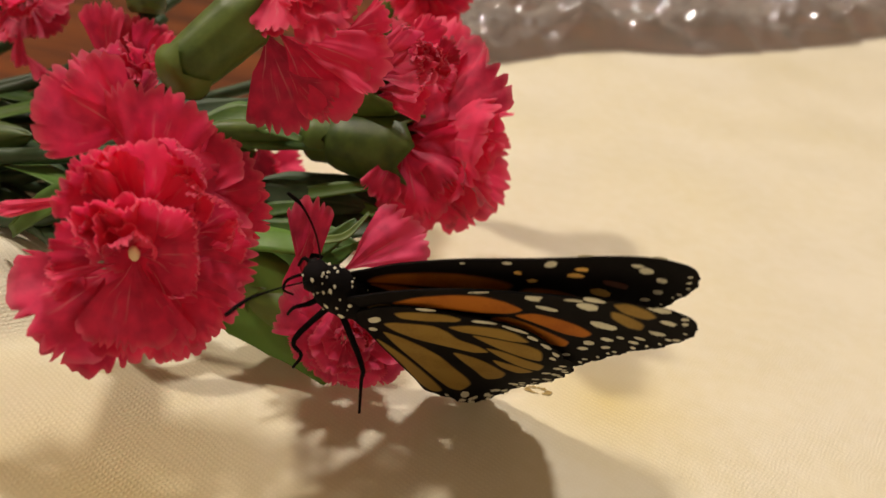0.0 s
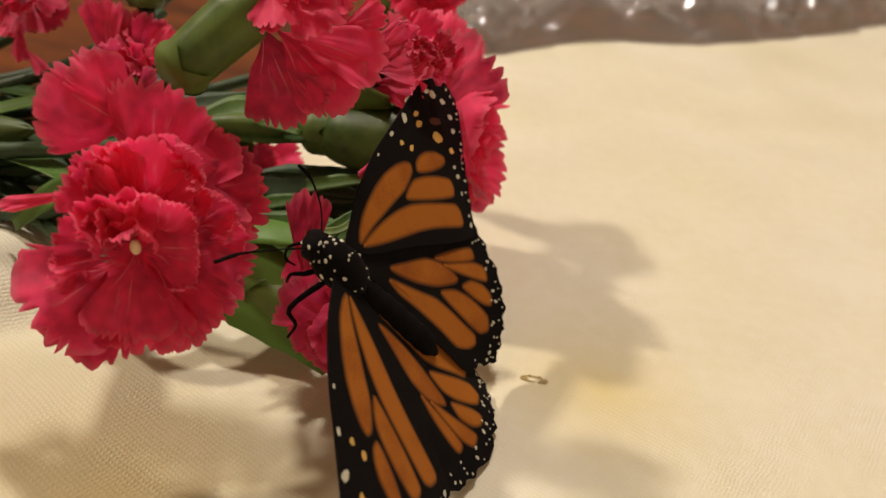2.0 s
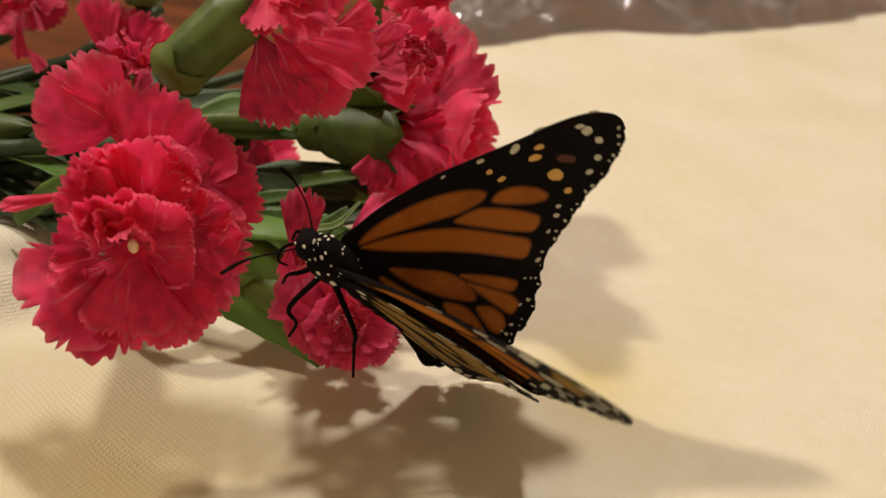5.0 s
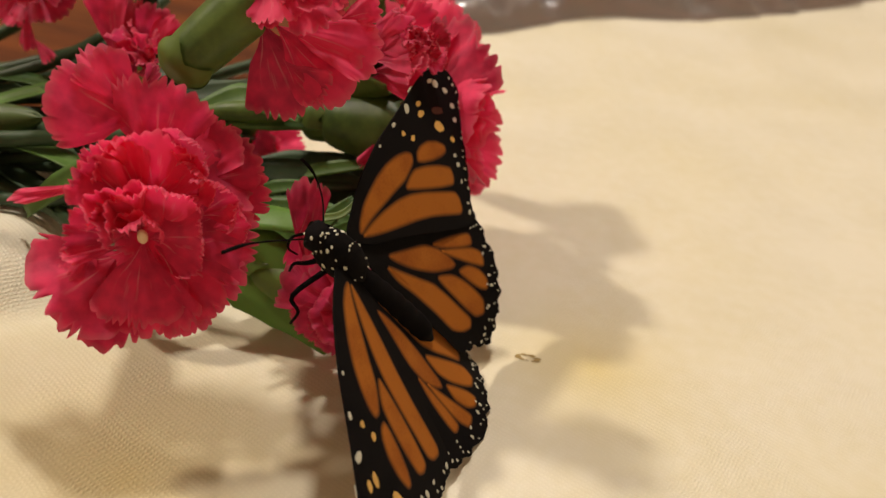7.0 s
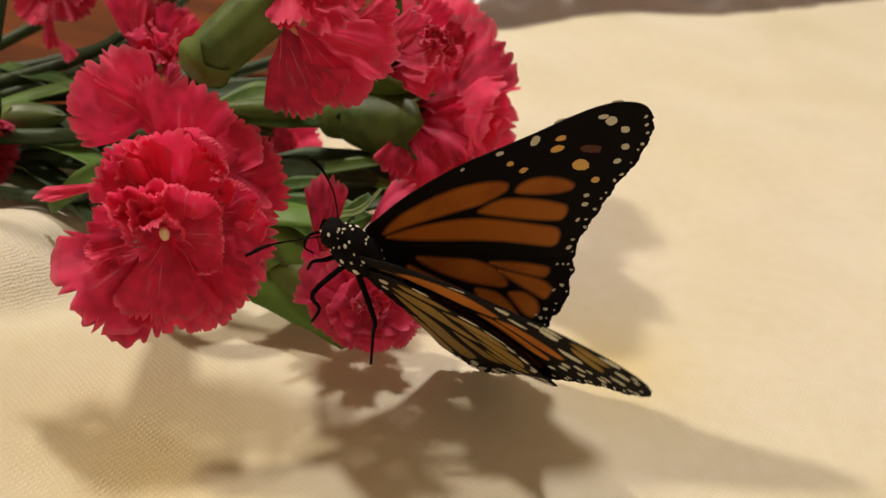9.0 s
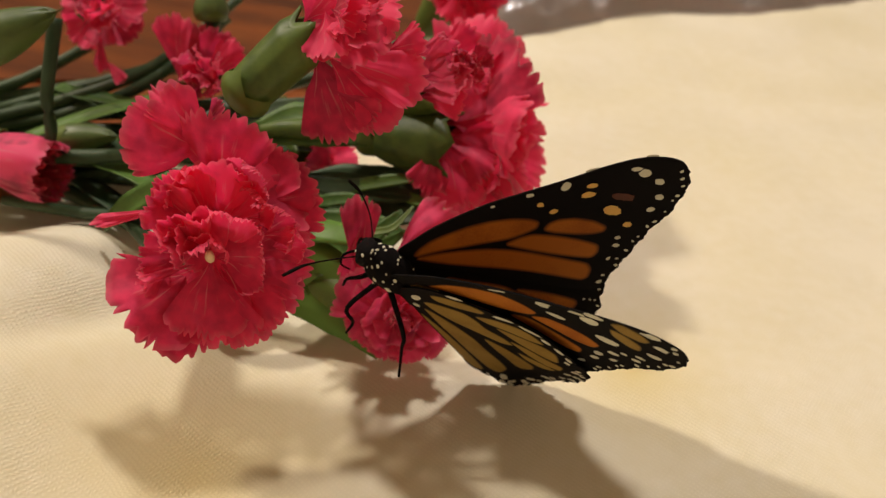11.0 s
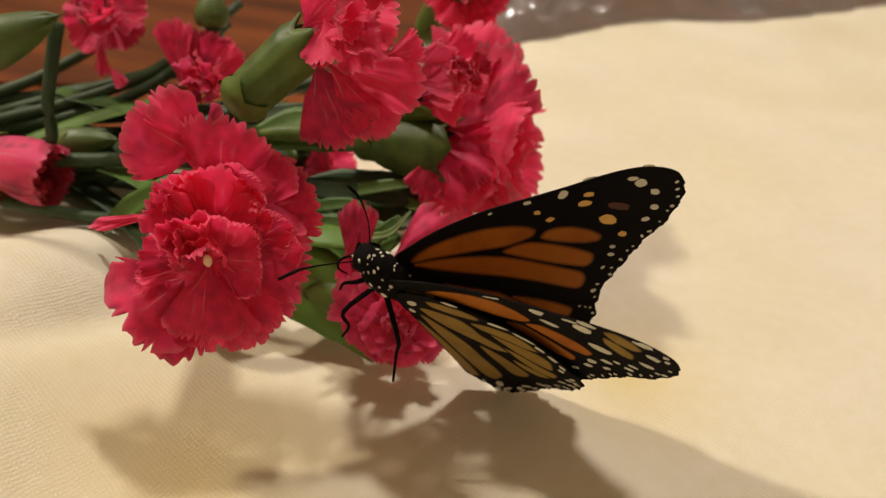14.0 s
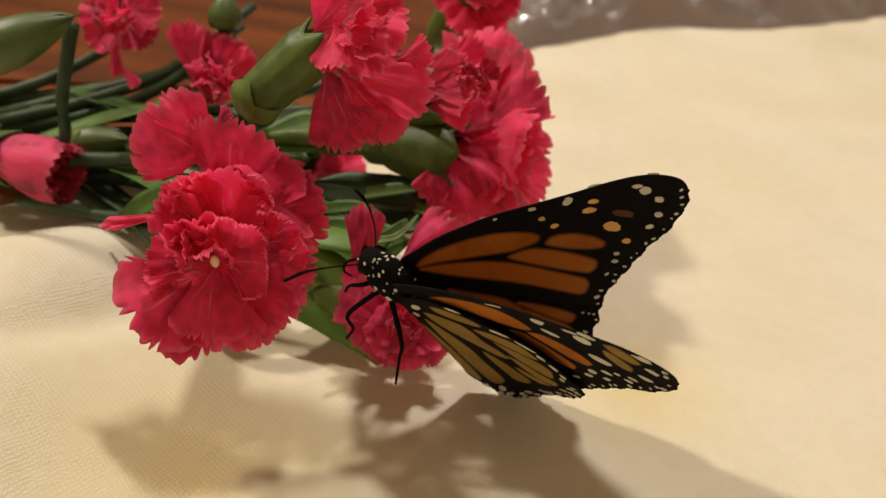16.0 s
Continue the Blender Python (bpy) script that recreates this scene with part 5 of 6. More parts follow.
def patch(name, loop, z0, z1, mat, parent, camber, soft, label=""):
    """A patch of coloured scales that thins out towards its edge; it follows the wing's camber."""
    bm = bmesh.new()
    full = bm.verts.layers.float.new("scales")
    n, rings = len(loop), []
    for by, z, amount in ((soft, z0, 0.0), (-soft, z1, 1.0)):
        ring = []
        for i, p in enumerate(loop):
            way = (loop[(i + 1) % n] - loop[i - 1]).normalized()
            q = p + Vector((-way.y, way.x)) * by
            v = bm.verts.new((q.x, q.y, z))
            v[full] = amount
            ring.append(v)
        rings.append(ring)
    inner = bm.faces.new(rings[1])
    for i in range(n):
        k = (i + 1) % n
        bm.faces.new((rings[0][i], rings[0][k], rings[1][k], rings[1][i]))
    bmesh.ops.triangulate(bm, faces=[inner])
    for _ in range(3):
        long = [e for e in bm.edges if e.calc_length() > 0.25]
        if not long:
            break
        bmesh.ops.subdivide_edges(bm, edges=long, cuts=1, use_grid_fill=False)
        bmesh.ops.triangulate(bm, faces=bm.faces[:])
    for v in bm.verts:
        v.co = Vector((v.co.x, v.co.y, v.co.z + camber(v.co.x, v.co.y))) * U
    me = bpy.data.meshes.new(name)
    bm.to_mesh(me)
    bm.free()
    me.materials.append(mat)
    ob = new(name, me)
    ob.parent = parent
    if label:
        tagged(ob, label)
    return ob


def dots(name, spots, z0, z1, mat, parent, camber, label=""):
    """Small scale patches joined in one mesh: x, y, half length, half width, turn."""
    verts, faces = [], []
    rnd = random.Random(len(spots))
    for x, y, a, b, turn in spots:
        base, n = len(verts), 9
        c, s = math.cos(turn), math.sin(turn)
        for z in (z0, z1):
            for i in range(n):
                t = 2 * math.pi * i / n
                k = 1 + rnd.uniform(-0.18, 0.18)
                px, py = a * k * math.cos(t), b * k * math.sin(t)
                qx, qy = x + px * c - py * s, y + px * s + py * c
                verts.append(Vector((qx, qy, z + camber(qx, qy))) * U)
        faces += [tuple(base + n + i for i in range(n)), tuple(base + i for i in range(n - 1, -1, -1))]
        for i in range(n):
            k = (i + 1) % n
            faces.append((base + i, base + k, base + n + k, base + n + i))
    ob = mesh_object(name, verts, faces, mat, parent, label, smooth=False)
    return tagged(ob, kind="stuff")


FORE = [(0.07, 0.00), (0.42, 0.06), (0.80, 0.07), (1.18, 0.03), (1.66, -0.06), (2.10, -0.20), (2.70, -0.40), (3.20, -0.56), (3.55, -0.72), (3.80, -0.92), (3.95, -1.15), (3.94, -1.38), (3.82, -1.58),
        (3.62, -1.72), (3.35, -1.87), (3.10, -1.92), (2.80, -2.05), (2.50, -2.20), (2.20, -2.34), (1.95, -2.48), (1.80, -2.51), (1.55, -2.27), (1.15, -1.72), (0.67, -1.04), (0.20, -0.44)]
HIND = [(0.00, -0.10), (0.30, 0.03), (0.68, 0.00), (0.95, -0.14), (1.25, -0.34), (1.55, -0.53), (1.80, -0.73), (1.96, -0.98), (2.04, -1.30), (2.09, -1.66), (2.06, -2.03), (1.85, -2.45), (1.60, -2.70),
        (1.30, -2.96), (1.00, -3.09), (0.70, -3.19), (0.42, -3.26), (0.15, -3.30), (-0.09, -3.26), (-0.20, -3.00), (-0.35, -2.78), (-0.47, -2.58), (-0.39, -2.17), (-0.29, -1.50), (-0.18, -0.80)]


def margin_dots(loop, start, end, inward, size, step, seed, centre):
    """Spots strung along a stretch of the outline, set in from the edge."""
    rnd = random.Random(seed)
    out, run, last = [], 0.0, None
    for i in range(start, end):
        p, q = loop[i % len(loop)], loop[(i + 1) % len(loop)]
        d = (q - p).length
        run += d
        if run >= step:
            run = 0.0
            way = (q - p).normalized()
            nrm = Vector((-way.y, way.x))
            if nrm.dot(centre - p) < 0:
                nrm = -nrm
            c = p + nrm * (inward + rnd.uniform(-0.015, 0.015))
            k = rnd.uniform(0.7, 1.25)
            out.append((c.x, c.y, size * k * 1.25, size * k * 0.85, math.atan2(nrm.y, nrm.x) + rnd.uniform(-0.3, 0.3)))
    return out


def wing(parent, fore, side):
    """One wing in its own space: x outwards, y forwards; the upper face is +z on the right wing, -z on the left."""
    name = "forewing" if fore else "hindwing"
    which = "right" if side > 0 else "left"
    up = 1 if side > 0 else -1
    steps = 6
    loop = smooth_loop(FORE if fore else HIND, steps)
    centre = sum(loop, Vector((0, 0))) / len(loop)
    first, last = ((11, 19) if fore else (9, 20))
    edged = []
    for i, p in enumerate(loop):
        k = i / steps
        if first <= k <= last:
            wave = (0.016 if fore else 0.034) * math.sin(k * 2 * math.pi) + 0.012 * math.sin(k * 2 * math.pi * 2.7)
            p = p + (centre - p).normalized() * wave
        edged.append(p)
    loop = edged
    top = 0.05 if fore else 0.02

    def camber(x, y):
        if not fore:
            return up * (0.02 * math.sin(min(1.0, max(0.0, x / 3.0)) * math.pi) + 0.125 * max(0.0, -y - 1.7) ** 1.5 * min(1.0, max(0.0, x + 0.2)))
        return up * (top * math.sin(min(1.0, max(0.0, x / 4.0)) * math.pi) - 0.05 * (y + 1.2) ** 2 * 0.3)
    lo, hi = -0.012, 0.012
    membrane = plate(name, loop, lo, hi, BLACK, parent, camber)
    t0, t1 = (hi - 0.002, hi + 0.006) if up > 0 else (lo - 0.006, lo + 0.002)
    b0, b1 = (lo - 0.006, lo + 0.002) if up > 0 else (hi - 0.002, hi + 0.006)

    def cell(points, upper, mat, label=""):
        q = round_loop(points)
        turned = sum(a.x * b.y - b.x * a.y for a, b in zip(q, q[1:] + q[:1]))
        if turned > 0:
            q = q[::-1]
        low, high = (hi + 0.001, hi + 0.006) if (up > 0) == upper else (lo - 0.001, lo - 0.006)
        patch("wing_cell", q, low, high, mat, membrane, camber, 0.034 if upper else 0.018, label)
    if fore:
        # the upper face: the long cell, two short ones beyond it and the broad one along the rear
        cell([(0.22, -0.18), (0.36, -0.13), (0.60, -0.11), (0.81, -0.14), (1.14, -0.21), (1.43, -0.32), (1.70, -0.48), (1.88, -0.64), (1.94, -0.76), (1.85, -0.83), (1.66, -0.80), (1.45, -0.75), (1.18, -0.61), (0.92, -0.49), (0.65, -0.36), (0.40, -0.26), (0.25, -0.22)], True, ORANGE)
        cell([(1.92, -0.93), (2.04, -0.88), (2.19, -0.92), (2.37, -1.05), (2.52, -1.25), (2.59, -1.46), (2.52, -1.51), (2.37, -1.43), (2.18, -1.26), (2.00, -1.06)], True, ORANGE)
        cell([(1.34, -0.81), (1.57, -0.84), (1.75, -0.91), (1.95, -1.12), (2.16, -1.40), (2.32, -1.69), (2.24, -1.81), (2.11, -1.85), (1.89, -1.59), (1.68, -1.31), (1.49, -1.04)], True, ORANGE)
        cell([(0.19, -0.23), (0.48, -0.35), (0.77, -0.51), (1.08, -0.72), (1.32, -0.94), (1.55, -1.24), (1.81, -1.63), (2.00, -1.92), (1.97, -2.06), (1.84, -2.18), (1.75, -2.16), (1.60, -1.94), (1.33, -1.54), (1.05, -1.20), (0.75, -0.89), (0.48, -0.60), (0.32, -0.41)], True, ORANGE)
        # the underside
        cell([(0.57, -0.21), (0.94, -0.12), (1.41, -0.14), (1.77, -0.25), (1.98, -0.44), (2.11, -0.68), (1.92, -0.75), (1.53, -0.67), (1.12, -0.46), (0.77, -0.30)], False, ORANGE)
        cell([(0.23, -0.23), (0.46, -0.19), (0.73, -0.30), (0.61, -0.42), (0.31, -0.40)], False, TAN)
        cell([(1.92, -0.79), (2.21, -0.78), (2.44, -0.97), (2.61, -1.17), (2.71, -1.41), (2.57, -1.51), (2.35, -1.37), (2.13, -1.06)], False, ORANGE)
        cell([(1.57, -0.81), (1.86, -0.84), (2.05, -1.10), (2.23, -1.40), (2.35, -1.61), (2.24, -1.76), (2.04, -1.62), (1.84, -1.26)], False, ORANGE)
        cell([(0.75, -0.50), (1.25, -0.72), (1.62, -1.22), (1.90, -1.78), (1.98, -2.08), (1.84, -2.22), (1.62, -2.05), (1.2, -1.50)], False, ORANGE)
        # paler patches of the underside near the tip
        cell([(3.17, -0.65), (3.35, -0.63), (3.52, -0.83), (3.58, -1.02), (3.44, -1.07), (3.24, -0.89)], False, TAN, label="tan underside patch")
        cell([(3.11, -0.81), (3.24, -0.93), (3.39, -1.19), (3.31, -1.35), (3.18, -1.27), (3.06, -1.00)], False, TAN, label="tan underside patch")
        dots("amber_speckling", [(2.82, -1.25, 0.13, 0.085, -1.1), (2.73, -0.79, 0.095, 0.05, -0.5), (2.85, -0.69, 0.075, 0.04, -0.6), (2.14, -0.51, 0.05, 0.04, -0.6), (2.21, -0.73, 0.06, 0.04, -0.3), (2.84, -1.63, 0.065, 0.05, -1.0)], t0, t1, AMBER, membrane, camber, "amber spots")
        dots("russet_speckling", [(3.06, -1.14, 0.17, 0.06, -0.9)], t0, t1, RUSSET, membrane, camber, "dark russet smudge near the tip")
        white = [(3.49, -0.98, 0.085, 0.06, -1.0), (3.44, -0.84, 0.07, 0.035, -0.6), (3.56, -1.24, 0.07, 0.05, -1.0), (3.43, -1.48, 0.06, 0.048, -1.0), (3.22, -1.60, 0.055, 0.045, -0.6), (2.61, -1.76, 0.045, 0.035, -0.8),
                 (2.51, -1.88, 0.05, 0.038, -0.8), (2.58, -0.46, 0.08, 0.055, 0.4), (2.13, -0.28, 0.06, 0.03, -0.4), (1.63, -0.12, 0.03, 0.02, -0.3), (1.92, -2.39, 0.045, 0.035, 0.0), (2.29, -2.04, 0.04, 0.024, 0.3)]
        rim = margin_dots(loop, 10 * steps, 19 * steps, 0.085, 0.022, 0.16, 5, centre)
        dots("speckling", white + rim, t0, t1, WHITE, membrane, camber, "white spots")
        under = [(3.01, -0.53, 0.13, 0.05, -0.55), (2.88, -0.68, 0.13, 0.085, -0.5), (2.91, -1.20, 0.16, 0.085, -0.75), (2.36, -0.36, 0.10, 0.028, -0.3), (2.78, -0.50, 0.11, 0.028, -0.35), (2.33, -0.40, 0.09, 0.05, -0.5),
                 (2.39, -0.67, 0.13, 0.045, -0.6), (1.77, -0.14, 0.13, 0.018, -0.1), (3.62, -0.83, 0.10, 0.03, -0.7), (3.67, -0.84, 0.10, 0.06, -0.6), (3.67, -1.17, 0.10, 0.055, -0.8),
                 (3.87, -1.08, 0.04, 0.035, 0.0), (3.84, -1.21, 0.04, 0.035, 0.0), (3.47, -1.44, 0.10, 0.045, -0.6), (3.23, -1.57, 0.07, 0.035, -0.7), (2.84, -1.58, 0.08, 0.045, -0.6), (3.01, -1.54, 0.05, 0.03, -0.6),
                 (2.58, -1.66, 0.065, 0.06, 0.0), (2.46, -1.81, 0.065, 0.045, 0.0), (2.18, -1.98, 0.06, 0.04, 0.0), (2.75, -1.80, 0.06, 0.04, 0.0), (3.13, -1.68, 0.06, 0.035, -0.5)]
        rim = margin_dots(loop, 11 * steps, 19 * steps, 0.095, 0.029, 0.17, 15, centre)
        dots("speckling", under + rim, b0, b1, WHITE, membrane, camber, "white spots")
    else:
        # the upper face
        cell([(0.86, -1.53), (1.15, -1.88), (1.47, -2.35), (1.30, -2.45), (1.12, -2.17), (0.93, -1.78)], True, ORANGE)
        cell([(0.86, -1.74), (1.04, -2.06), (1.24, -2.45), (1.26, -2.68), (1.05, -2.76), (0.99, -2.50), (0.92, -2.13)], True, ORANGE)
        cell([(0.24, -0.62), (0.48, -0.96), (0.77, -1.36), (0.87, -1.69), (0.87, -1.97), (0.81, -2.14), (0.71, -2.08), (0.47, -1.68), (0.31, -1.20), (0.24, -0.83)], True, ORANGE)
        cell([(0.73, -2.22), (0.91, -2.41), (0.95, -2.66), (0.87, -2.85), (0.70, -2.90), (0.66, -2.74), (0.68, -2.49)], True, ORANGE)
        cell([(0.43, -1.76), (0.61, -2.09), (0.63, -2.37), (0.58, -2.67), (0.51, -2.88), (0.32, -2.97), (0.20, -2.80), (0.24, -2.52), (0.34, -2.10)], True, ORANGE)
        cell([(0.08, -0.62), (0.15, -1.03), (0.22, -1.40), (0.29, -1.72), (0.24, -2.11), (0.17, -2.43), (0.13, -2.69), (0.00, -2.75), (-0.14, -2.57), (-0.21, -2.33), (-0.11, -1.87), (-0.04, -1.33), (-0.02, -0.92)], True, ORANGE)
        # the underside, paler and tan
        cell([(0.53, -0.13), (0.76, -0.15), (1.17, -0.31), (1.30, -0.46), (1.20, -0.52), (0.84, -0.43), (0.54, -0.29)], False, TAN)
        cell([(0.22, -0.37), (0.39, -0.37), (0.85, -0.56), (0.94, -0.77), (0.95, -1.00), (1.12, -1.23), (1.18, -1.45), (0.96, -1.42), (0.75, -1.22), (0.41, -0.89), (0.26, -0.61)], False, TAN)
        cell([(0.08, -0.54), (0.22, -0.77), (0.35, -1.08), (0.44, -1.45), (0.42, -1.86), (0.39, -2.26), (0.31, -2.57), (0.05, -2.74), (-0.05, -2.58), (-0.04, -2.16), (0.00, -1.58), (0.02, -1.05)], False, TAN)
        cell([(-0.13, -0.74), (-0.09, -0.97), (-0.07, -1.36), (-0.09, -1.82), (-0.13, -2.24), (-0.19, -2.64), (-0.37, -2.64), (-0.40, -2.34), (-0.26, -1.62), (-0.19, -1.03)], False, TAN)
        cell([(1.00, -0.62), (1.31, -0.64), (1.66, -0.80), (1.78, -0.96), (1.85, -1.24), (1.65, -1.18), (1.38, -0.96), (1.11, -0.80)], False, TAN)
        cell([(1.17, -0.87), (1.49, -1.10), (1.78, -1.31), (1.88, -1.52), (1.73, -1.84), (1.57, -1.69), (1.35, -1.35)], False, TAN)
        cell([(1.18, -1.28), (1.38, -1.47), (1.54, -1.75), (1.70, -2.01), (1.50, -2.24), (1.37, -2.05), (1.24, -1.59)], False, TAN)
        cell([(0.66, -1.31), (0.90, -1.58), (0.99, -1.81), (1.01, -2.27), (0.80, -2.52), (0.59, -2.47), (0.67, -1.95)], False, TAN)
        cell([(1.10, -1.64), (1.31, -1.97), (1.43, -2.28), (1.17, -2.31), (1.08, -1.97)], False, TAN)
        for z0, z1, size, seed in ((t0, t1, 0.019, 25), (b0, b1, 0.036, 35)):
            rim = margin_dots(loop, 10 * steps, 20 * steps, 0.085, size, 0.15, seed, centre)
            row = margin_dots(loop, 10 * steps + 2, 19 * steps, 0.235, size * 1.25, 0.19, seed + 1, centre)
            extra = [(1.53, -0.585, 0.15, 0.035, -0.45), (1.83, -0.85, 0.17, 0.035, -0.85), (1.93, -1.12, 0.08, 0.04, -1.2), (2.00, -1.38, 0.09, 0.035, -1.3), (2.02, -1.63, 0.07, 0.035, -1.4), (1.92, -1.76, 0.06, 0.035, -1.4),
                     (0.18, -0.25, 0.10, 0.07, 0.4), (0.00, -0.48, 0.06, 0.05, 0.0), (0.99, -0.14, 0.12, 0.03, -0.4), (0.02, -2.91, 0.12, 0.065, 1.0)] if size > 0.03 else []
            dots("speckling", rim + row + extra, z0, z1, WHITE, membrane, camber, "white spots")
    return tagged(membrane, "%s %s, black-veined orange with white-spotted black border" % (which, name))


def limb(parent, name, points, radii, mat=None, label=""):
    """A jointed leg or feeler; points in the butterfly's own plan units."""
    line = [Vector(p) * U for p in points]
    verts, faces, sides = [], [], 7
    n = len(line)
    for i, q in enumerate(line):
        way = (line[min(i + 1, n - 1)] - line[max(i - 1, 0)]).normalized()
        side = way.cross(Vector((0.3, 0.2, 1))).normalized()
        top = side.cross(way)
        s = i / (n - 1) * (len(radii) - 1)
        k = min(int(s), len(radii) - 2)
        r = (radii[k] + (radii[k + 1] - radii[k]) * (s - k)) * U
        for j in range(sides):
            a = 2 * math.pi * j / sides
            verts.append(q + side * (r * math.cos(a)) + top * (r * math.sin(a)))
    for i in range(n - 1):
        for j in range(sides):
            k = (j + 1) % sides
            faces.append((i * sides + j, i * sides + k, (i + 1) * sides + k, (i + 1) * sides + j))
    faces += [tuple(range(sides - 1, -1, -1)), tuple((n - 1) * sides + j for j in range(sides))]
    return mesh_object(name, verts, faces, mat or BLACK, parent, label)


def butterfly():
    """Its own space: x towards the tail, y to its right, z out of its back; the thorax is at the origin."""
    b = new("butterfly")
    b.empty_display_size = 0.01
    tagged(b, "orange and black monarch butterfly clinging to a crimson carnation", "butterfly")
    ball("thorax", (-0.04, 0, 0.0), (0.51, 0.29, 0.28), BLACK, b, lump=0.12)
    ball("head", (-0.46, 0, -0.03), (0.20, 0.21, 0.18), BLACK, b, lump=0.15)
    for s in (1, -1):
        ball("eye", (-0.53, 0.15 * s, -0.05), (0.08, 0.07, 0.09), EYE_BLACK, b, rings=8, sides=10)
    verts, faces, sides, rows = [], [], 14, 26
    for i in range(rows + 1):
        v = i / rows
        r = (0.17 + 0.03 * math.sin(v * 3.0)) * min(1, (1 - v) * 5 + 0.25) * min(1, 0.6 + v * 5) * (1 + 0.05 * math.sin(v * 44))
        for j in range(sides):
            a = 2 * math.pi * j / sides
            verts.append(Vector((0.30 + 1.75 * v, r * math.cos(a), r * math.sin(a) - 0.04 + 0.12 * v)) * U)
    for i in range(rows):
        for j in range(sides):
            k = (j + 1) % sides
            faces.append((i * sides + j, i * sides + k, (i + 1) * sides + k, (i + 1) * sides + j))
    faces += [tuple(range(sides - 1, -1, -1)), tuple(rows * sides + j for j in range(sides))]
    mesh_object("abdomen", verts, faces, BLACK, b)
    rnd = random.Random(8)
    spots, sfaces = [], []
    for i in range(68):
        a, c = rnd.uniform(0, 6.28), rnd.uniform(-0.9, 0.7)
        if i < 50:
            o, r = Vector((-0.04, 0, 0.0)), Vector((0.515, 0.295, 0.285))
        else:
            o, r = Vector((-0.46, 0, -0.03)), Vector((0.205, 0.215, 0.186))
        d = Vector((c, math.sqrt(1 - c * c) * math.cos(a), math.sqrt(1 - c * c) * math.sin(a)))
        p = o + Vector((d.x * r.x, d.y * r.y, d.z * r.z)) * 1.02
        size = (0.015 + 0.030 * rnd.random() ** 2) * (1 if i < 50 else 0.7)
        x, y, n = axes(d)
        base = len(spots)
        for j in range(8):
            t = 2 * math.pi * j / 8
            spots.append((p + (x * math.cos(t) * 1.2 + y * math.sin(t) * 0.8) * size - n * 0.01) * U)
        spots.append((p + n * 0.012) * U)
        sfaces += [(base + j, base + (j + 1) % 8, base + 8) for j in range(8)]
    tagged(mesh_object("speckling", spots, sfaces, WHITE, b, "white spots of the thorax and head"), kind="stuff")
    limb(b, "antenna", spline([(-0.52, -0.08, 0.05), (-0.82, -0.29, -0.15), (-1.21, -0.62, -0.27), (-1.48, -0.95, -0.27)], 5), [0.015, 0.011, 0.011, 0.014, 0.027, 0.022])
    limb(b, "antenna", spline([(-0.50, 0.10, 0.05), (-0.66, 0.50, -0.02), (-0.90, 0.76, -0.10), (-1.13, 0.82, -0.15)], 5), [0.015, 0.011, 0.011, 0.014, 0.027, 0.022])
    limb(b, "proboscis", spline([(-0.58, 0, -0.10), (-0.62, -0.06, -0.34), (-0.48, -0.10, -0.52), (-0.30, -0.08, -0.52)], 4), [0.022, 0.018, 0.012])
    for s in (1, -1):
        far = (0.82, 0.82, -0.62) if s > 0 else (0.86, 1.23, -0.12)
        knee = ((0.45, 0.56, -0.24), (0.62, 0.66, -0.36)) if s > 0 else ((0.53, 0.74, 0.06), (0.62, 0.91, 0.02))
        for pts in (((-0.18, 0.10, -0.12), (-0.28, 0.24, -0.26), (-0.42, 0.34, -0.34), (-0.30, 0.34, -0.54)),
                    ((0.0, 0.14, -0.16), (-0.08, 0.58, -0.56), (0.12, 0.70, -0.58), (0.23, 0.80, -0.78)),
                    ((0.14, 0.16, -0.10), *knee, far)):
            limb(b, "leg", spline([Vector((x, y * s, z)) for x, y, z in pts], 4), [0.045, 0.038, 0.028, 0.022, 0.018])
    wings = {}
    for fore in (True, False):
        for side in (1, -1):
            wings[fore, side] = wing(b, fore, side)
    return b, wings


def wing_pose(fore, side, flap, sweep):
    """A wing's pose in the butterfly's space from its flap (0 spread, 90 folded up) and backward sweep, in degrees."""
    c, s = math.cos(radians(flap)), math.sin(radians(flap))
    out, ahead = Vector((0, side * c, s)), Vector((-1, 0, 0))
    m = Matrix((out, ahead, out.cross(ahead))).transposed().to_4x4()
    gap = 0.03 if fore else -0.03
    return Matrix.Translation(Vector((0, side * 0.18, 0.1)) * U) @ m @ Matrix.Translation(Vector((0, 0.12 if fore else -0.12, gap * side)) * U) @ Matrix.Rotation(radians(-sweep), 4, "Z")


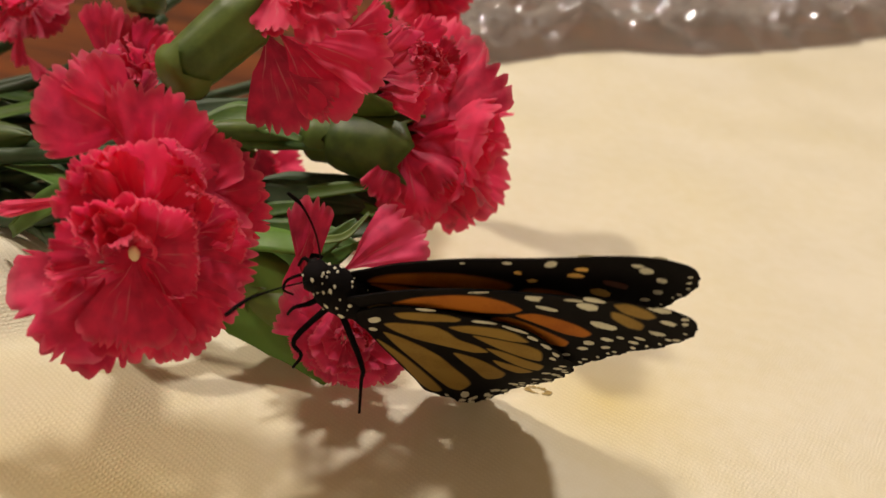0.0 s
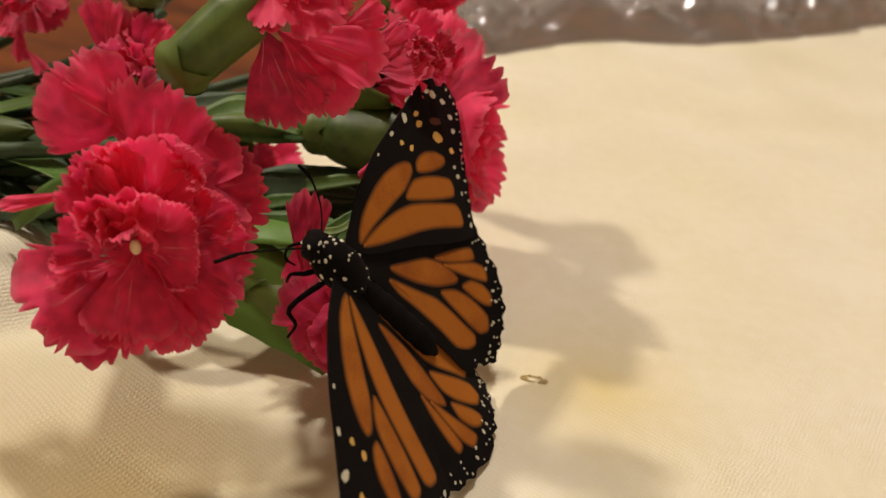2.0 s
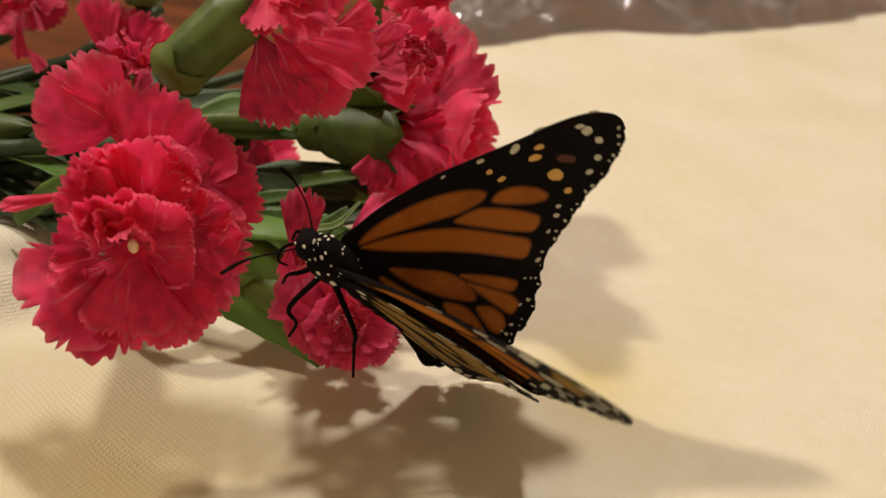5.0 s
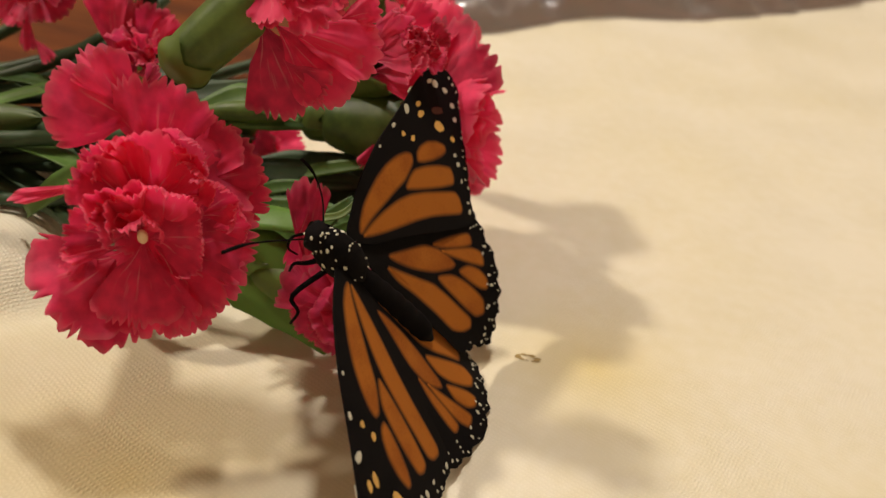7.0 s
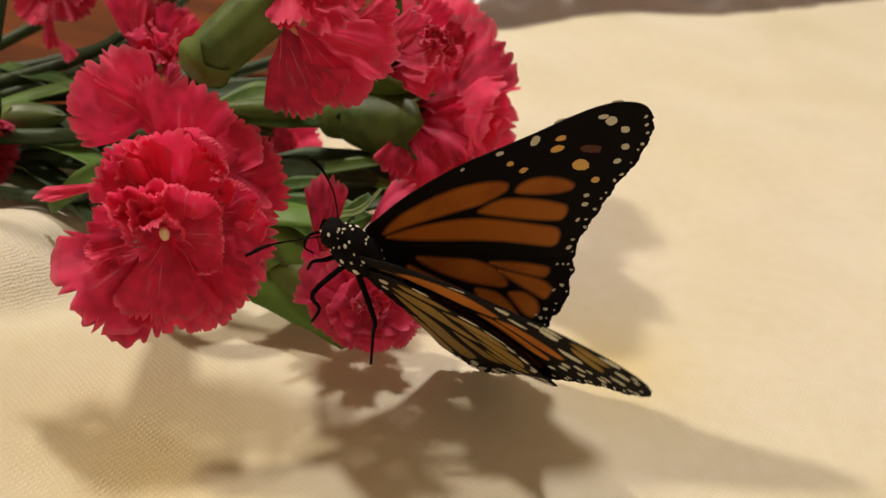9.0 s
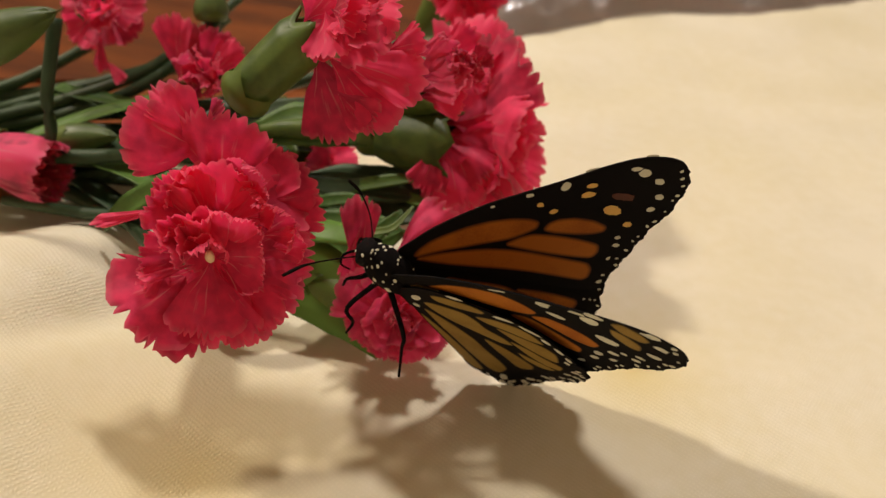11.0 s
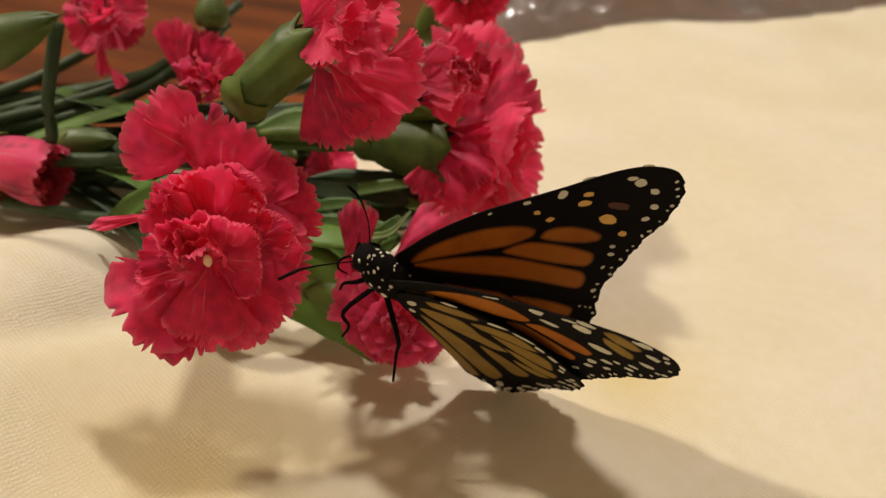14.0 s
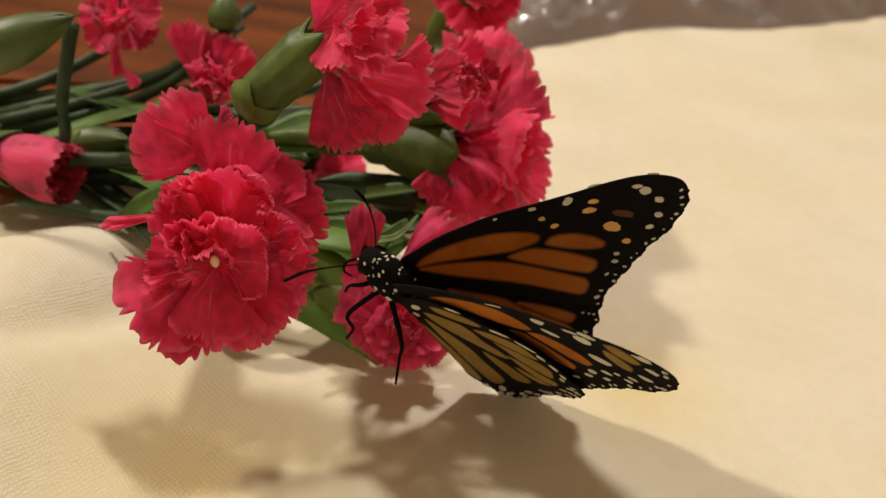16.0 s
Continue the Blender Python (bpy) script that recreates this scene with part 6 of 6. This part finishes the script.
# seconds; the body's turn (degrees, about x, y, z) and place
BODY = [
    (0.0, 44.6, 43.9, 40.8, -1.790, 9.479, 2.469),
    (0.5, 45.0, 46.0, 38.8, -1.757, 9.509, 2.486),
    (0.7, 44.2, 45.6, 40.1, -1.714, 9.521, 2.489),
    (1.0, 42.4, 46.6, 40.0, -1.648, 9.527, 2.473),
    (1.5, 35.9, 51.2, 37.3, -1.612, 9.538, 2.528),
    (1.75, 36.3, 50.4, 34.9, -1.656, 9.558, 2.545),
    (2.0, 37.9, 47.1, 25.5, -1.830, 9.638, 2.615),
    (2.5, 36.1, 42.7, 27.7, -1.834, 9.636, 2.622),
    (2.8, 35.1, 43.1, 31.1, -1.871, 9.656, 2.635),
    (3.0, 34.2, 44.1, 31.2, -1.867, 9.645, 2.628),
    (3.5, 32.2, 44.6, 31.5, -1.857, 9.630, 2.642),
    (4.0, 32.2, 46.2, 33.8, -1.839, 9.634, 2.637),
    (4.2, 32.9, 44.6, 35.0, -1.871, 9.643, 2.638),
    (6.3, 37.6, 48.5, 30.2, -1.775, 9.677, 2.608),
    (6.5, 37.5, 48.3, 29.5, -1.782, 9.677, 2.612),
    (7.0, 37.2, 48.3, 25.5, -1.792, 9.628, 2.577),
    (7.5, 37.3, 46.4, 27.3, -1.813, 9.667, 2.576),
    (8.0, 36.0, 43.3, 28.7, -1.824, 9.655, 2.586),
    (8.5, 35.1, 47.4, 28.2, -1.807, 9.648, 2.583),
    (9.0, 34.8, 46.6, 29.5, -1.815, 9.650, 2.594),
    (11.3, 38.0, 47.0, 28.6, -1.798, 9.636, 2.613),
    (12.0, 38.0, 47.0, 28.6, -1.798, 9.636, 2.613),
    (13.0, 38.3, 47.1, 28.0, -1.796, 9.634, 2.607),
    (16.0, 39.0, 47.3, 28.0, -1.803, 9.643, 2.593),
]
# seconds; flap of fore left, fore right, hind left, hind right; sweep of the same
BEAT = [
    (0.00, 87.6, 91.2, 86.9, 89.2, 5.4, -1.7, 1.6, 0.4),
    (0.50, 86.2, 86.0, 85.5, 84.0, 5.9, 0.3, 2.8, 1.9),
    (0.70, 65.9, 68.3, 64.4, 66.2, 5.6, -0.2, 7.5, -0.2),
    (0.80, 55.0, 56.0, 54.5, 53.5, 5.0, -1.0, 6.0, -1.5),
    (1.00, 29.9, 28.6, 28.9, 25.9, 1.5, -2.1, 3.4, -3.5),
    (1.20, 21.5, 11.0, 20.8, 9.0, 2.4, -4.2, 6.5, -5.4),
    (1.50, 19.1, 6.2, 18.4, 4.3, 2.8, -5.2, 9.0, -6.7),
    (1.75, 18.6, 3.9, 17.9, 2.3, 2.5, -5.4, 8.8, -7.3),
    (2.00, 16.4, -5.2, 15.7, -5.9, 1.5, -6.2, 8.0, -9.6),
    (2.25, 19.5, 1.5, 18.8, 0.0, 0.8, -5.2, 8.2, -7.6),
    (2.50, 35.8, 21.2, 33.9, 18.7, -2.0, -1.8, 9.0, -2.6),
    (2.65, 54.0, 45.0, 54.0, 42.5, 0.2, -2.0, 6.0, -2.5),
    (2.80, 71.5, 65.4, 70.6, 63.4, 3.1, -1.4, 3.9, -1.4),
    (3.00, 83.9, 81.3, 82.9, 79.2, 5.3, -2.1, 1.7, -1.3),
    (3.50, 85.8, 89.8, 84.6, 87.7, 5.3, -1.6, 1.4, 2.0),
    (4.00, 84.7, 91.5, 83.5, 89.5, 4.6, -2.0, -0.3, -0.4),
    (4.20, 83.0, 93.0, 81.1, 91.0, 4.1, -1.6, 0.4, -0.3),
    (5.20, 50.4, 47.1, 48.5, 45.0, 2.0, 2.5, 1.5, 1.0),
    (6.30, 12.2, -2.6, 9.6, -3.3, 5.1, -3.6, 3.1, -7.0),
    (6.50, 11.0, -3.1, 8.6, -3.8, 5.0, -3.9, 3.4, -7.2),
    (7.00, 17.5, -2.8, 16.8, -3.5, 4.8, -6.9, 8.5, -10.7),
    (7.50, 22.9, 12.3, 22.2, 11.0, 4.6, -2.9, 5.1, -5.6),
    (8.00, 36.0, 30.7, 34.2, 29.0, 2.2, 1.7, 5.0, -0.5),
    (8.50, 52.0, 46.5, 50.1, 44.4, 0.2, -2.2, 5.0, -6.1),
    (9.00, 64.5, 62.5, 63.0, 60.8, 3.2, -2.4, 3.8, -3.7),
    (11.30, 79.5, 68.3, 77.5, 66.3, 6.7, -2.3, 3.0, -1.4),
    (12.00, 79.5, 68.3, 77.5, 66.3, 6.7, -2.3, 3.0, -1.4),
    (13.00, 80.6, 67.1, 78.5, 65.1, 6.8, -1.6, 2.9, -1.2),
    (16.00, 79.5, 65.6, 77.5, 63.6, 6.7, -1.4, 2.9, -1.1),
]


def motions():
    walk(BUTTERFLY, [(t, pose(x * U, y * U, z * U, rx, ry, rz)) for t, rx, ry, rz, x, y, z in BODY])
    for (fore, side), ob in WINGS.items():
        k = (0 if side < 0 else 1) + (0 if fore else 2)
        walk(ob, [(r[0], wing_pose(fore, side, r[1 + k], r[5 + k])) for r in BEAT])


room()
ceiling_lamp(LAMP_SIDE)
ceiling_lamp(LAMP_TOP)
table()
tablecloth()
stain()
wrapping_film()
bouquet()
green_buds()
foliage()
BUTTERFLY, WINGS = butterfly()
motions()
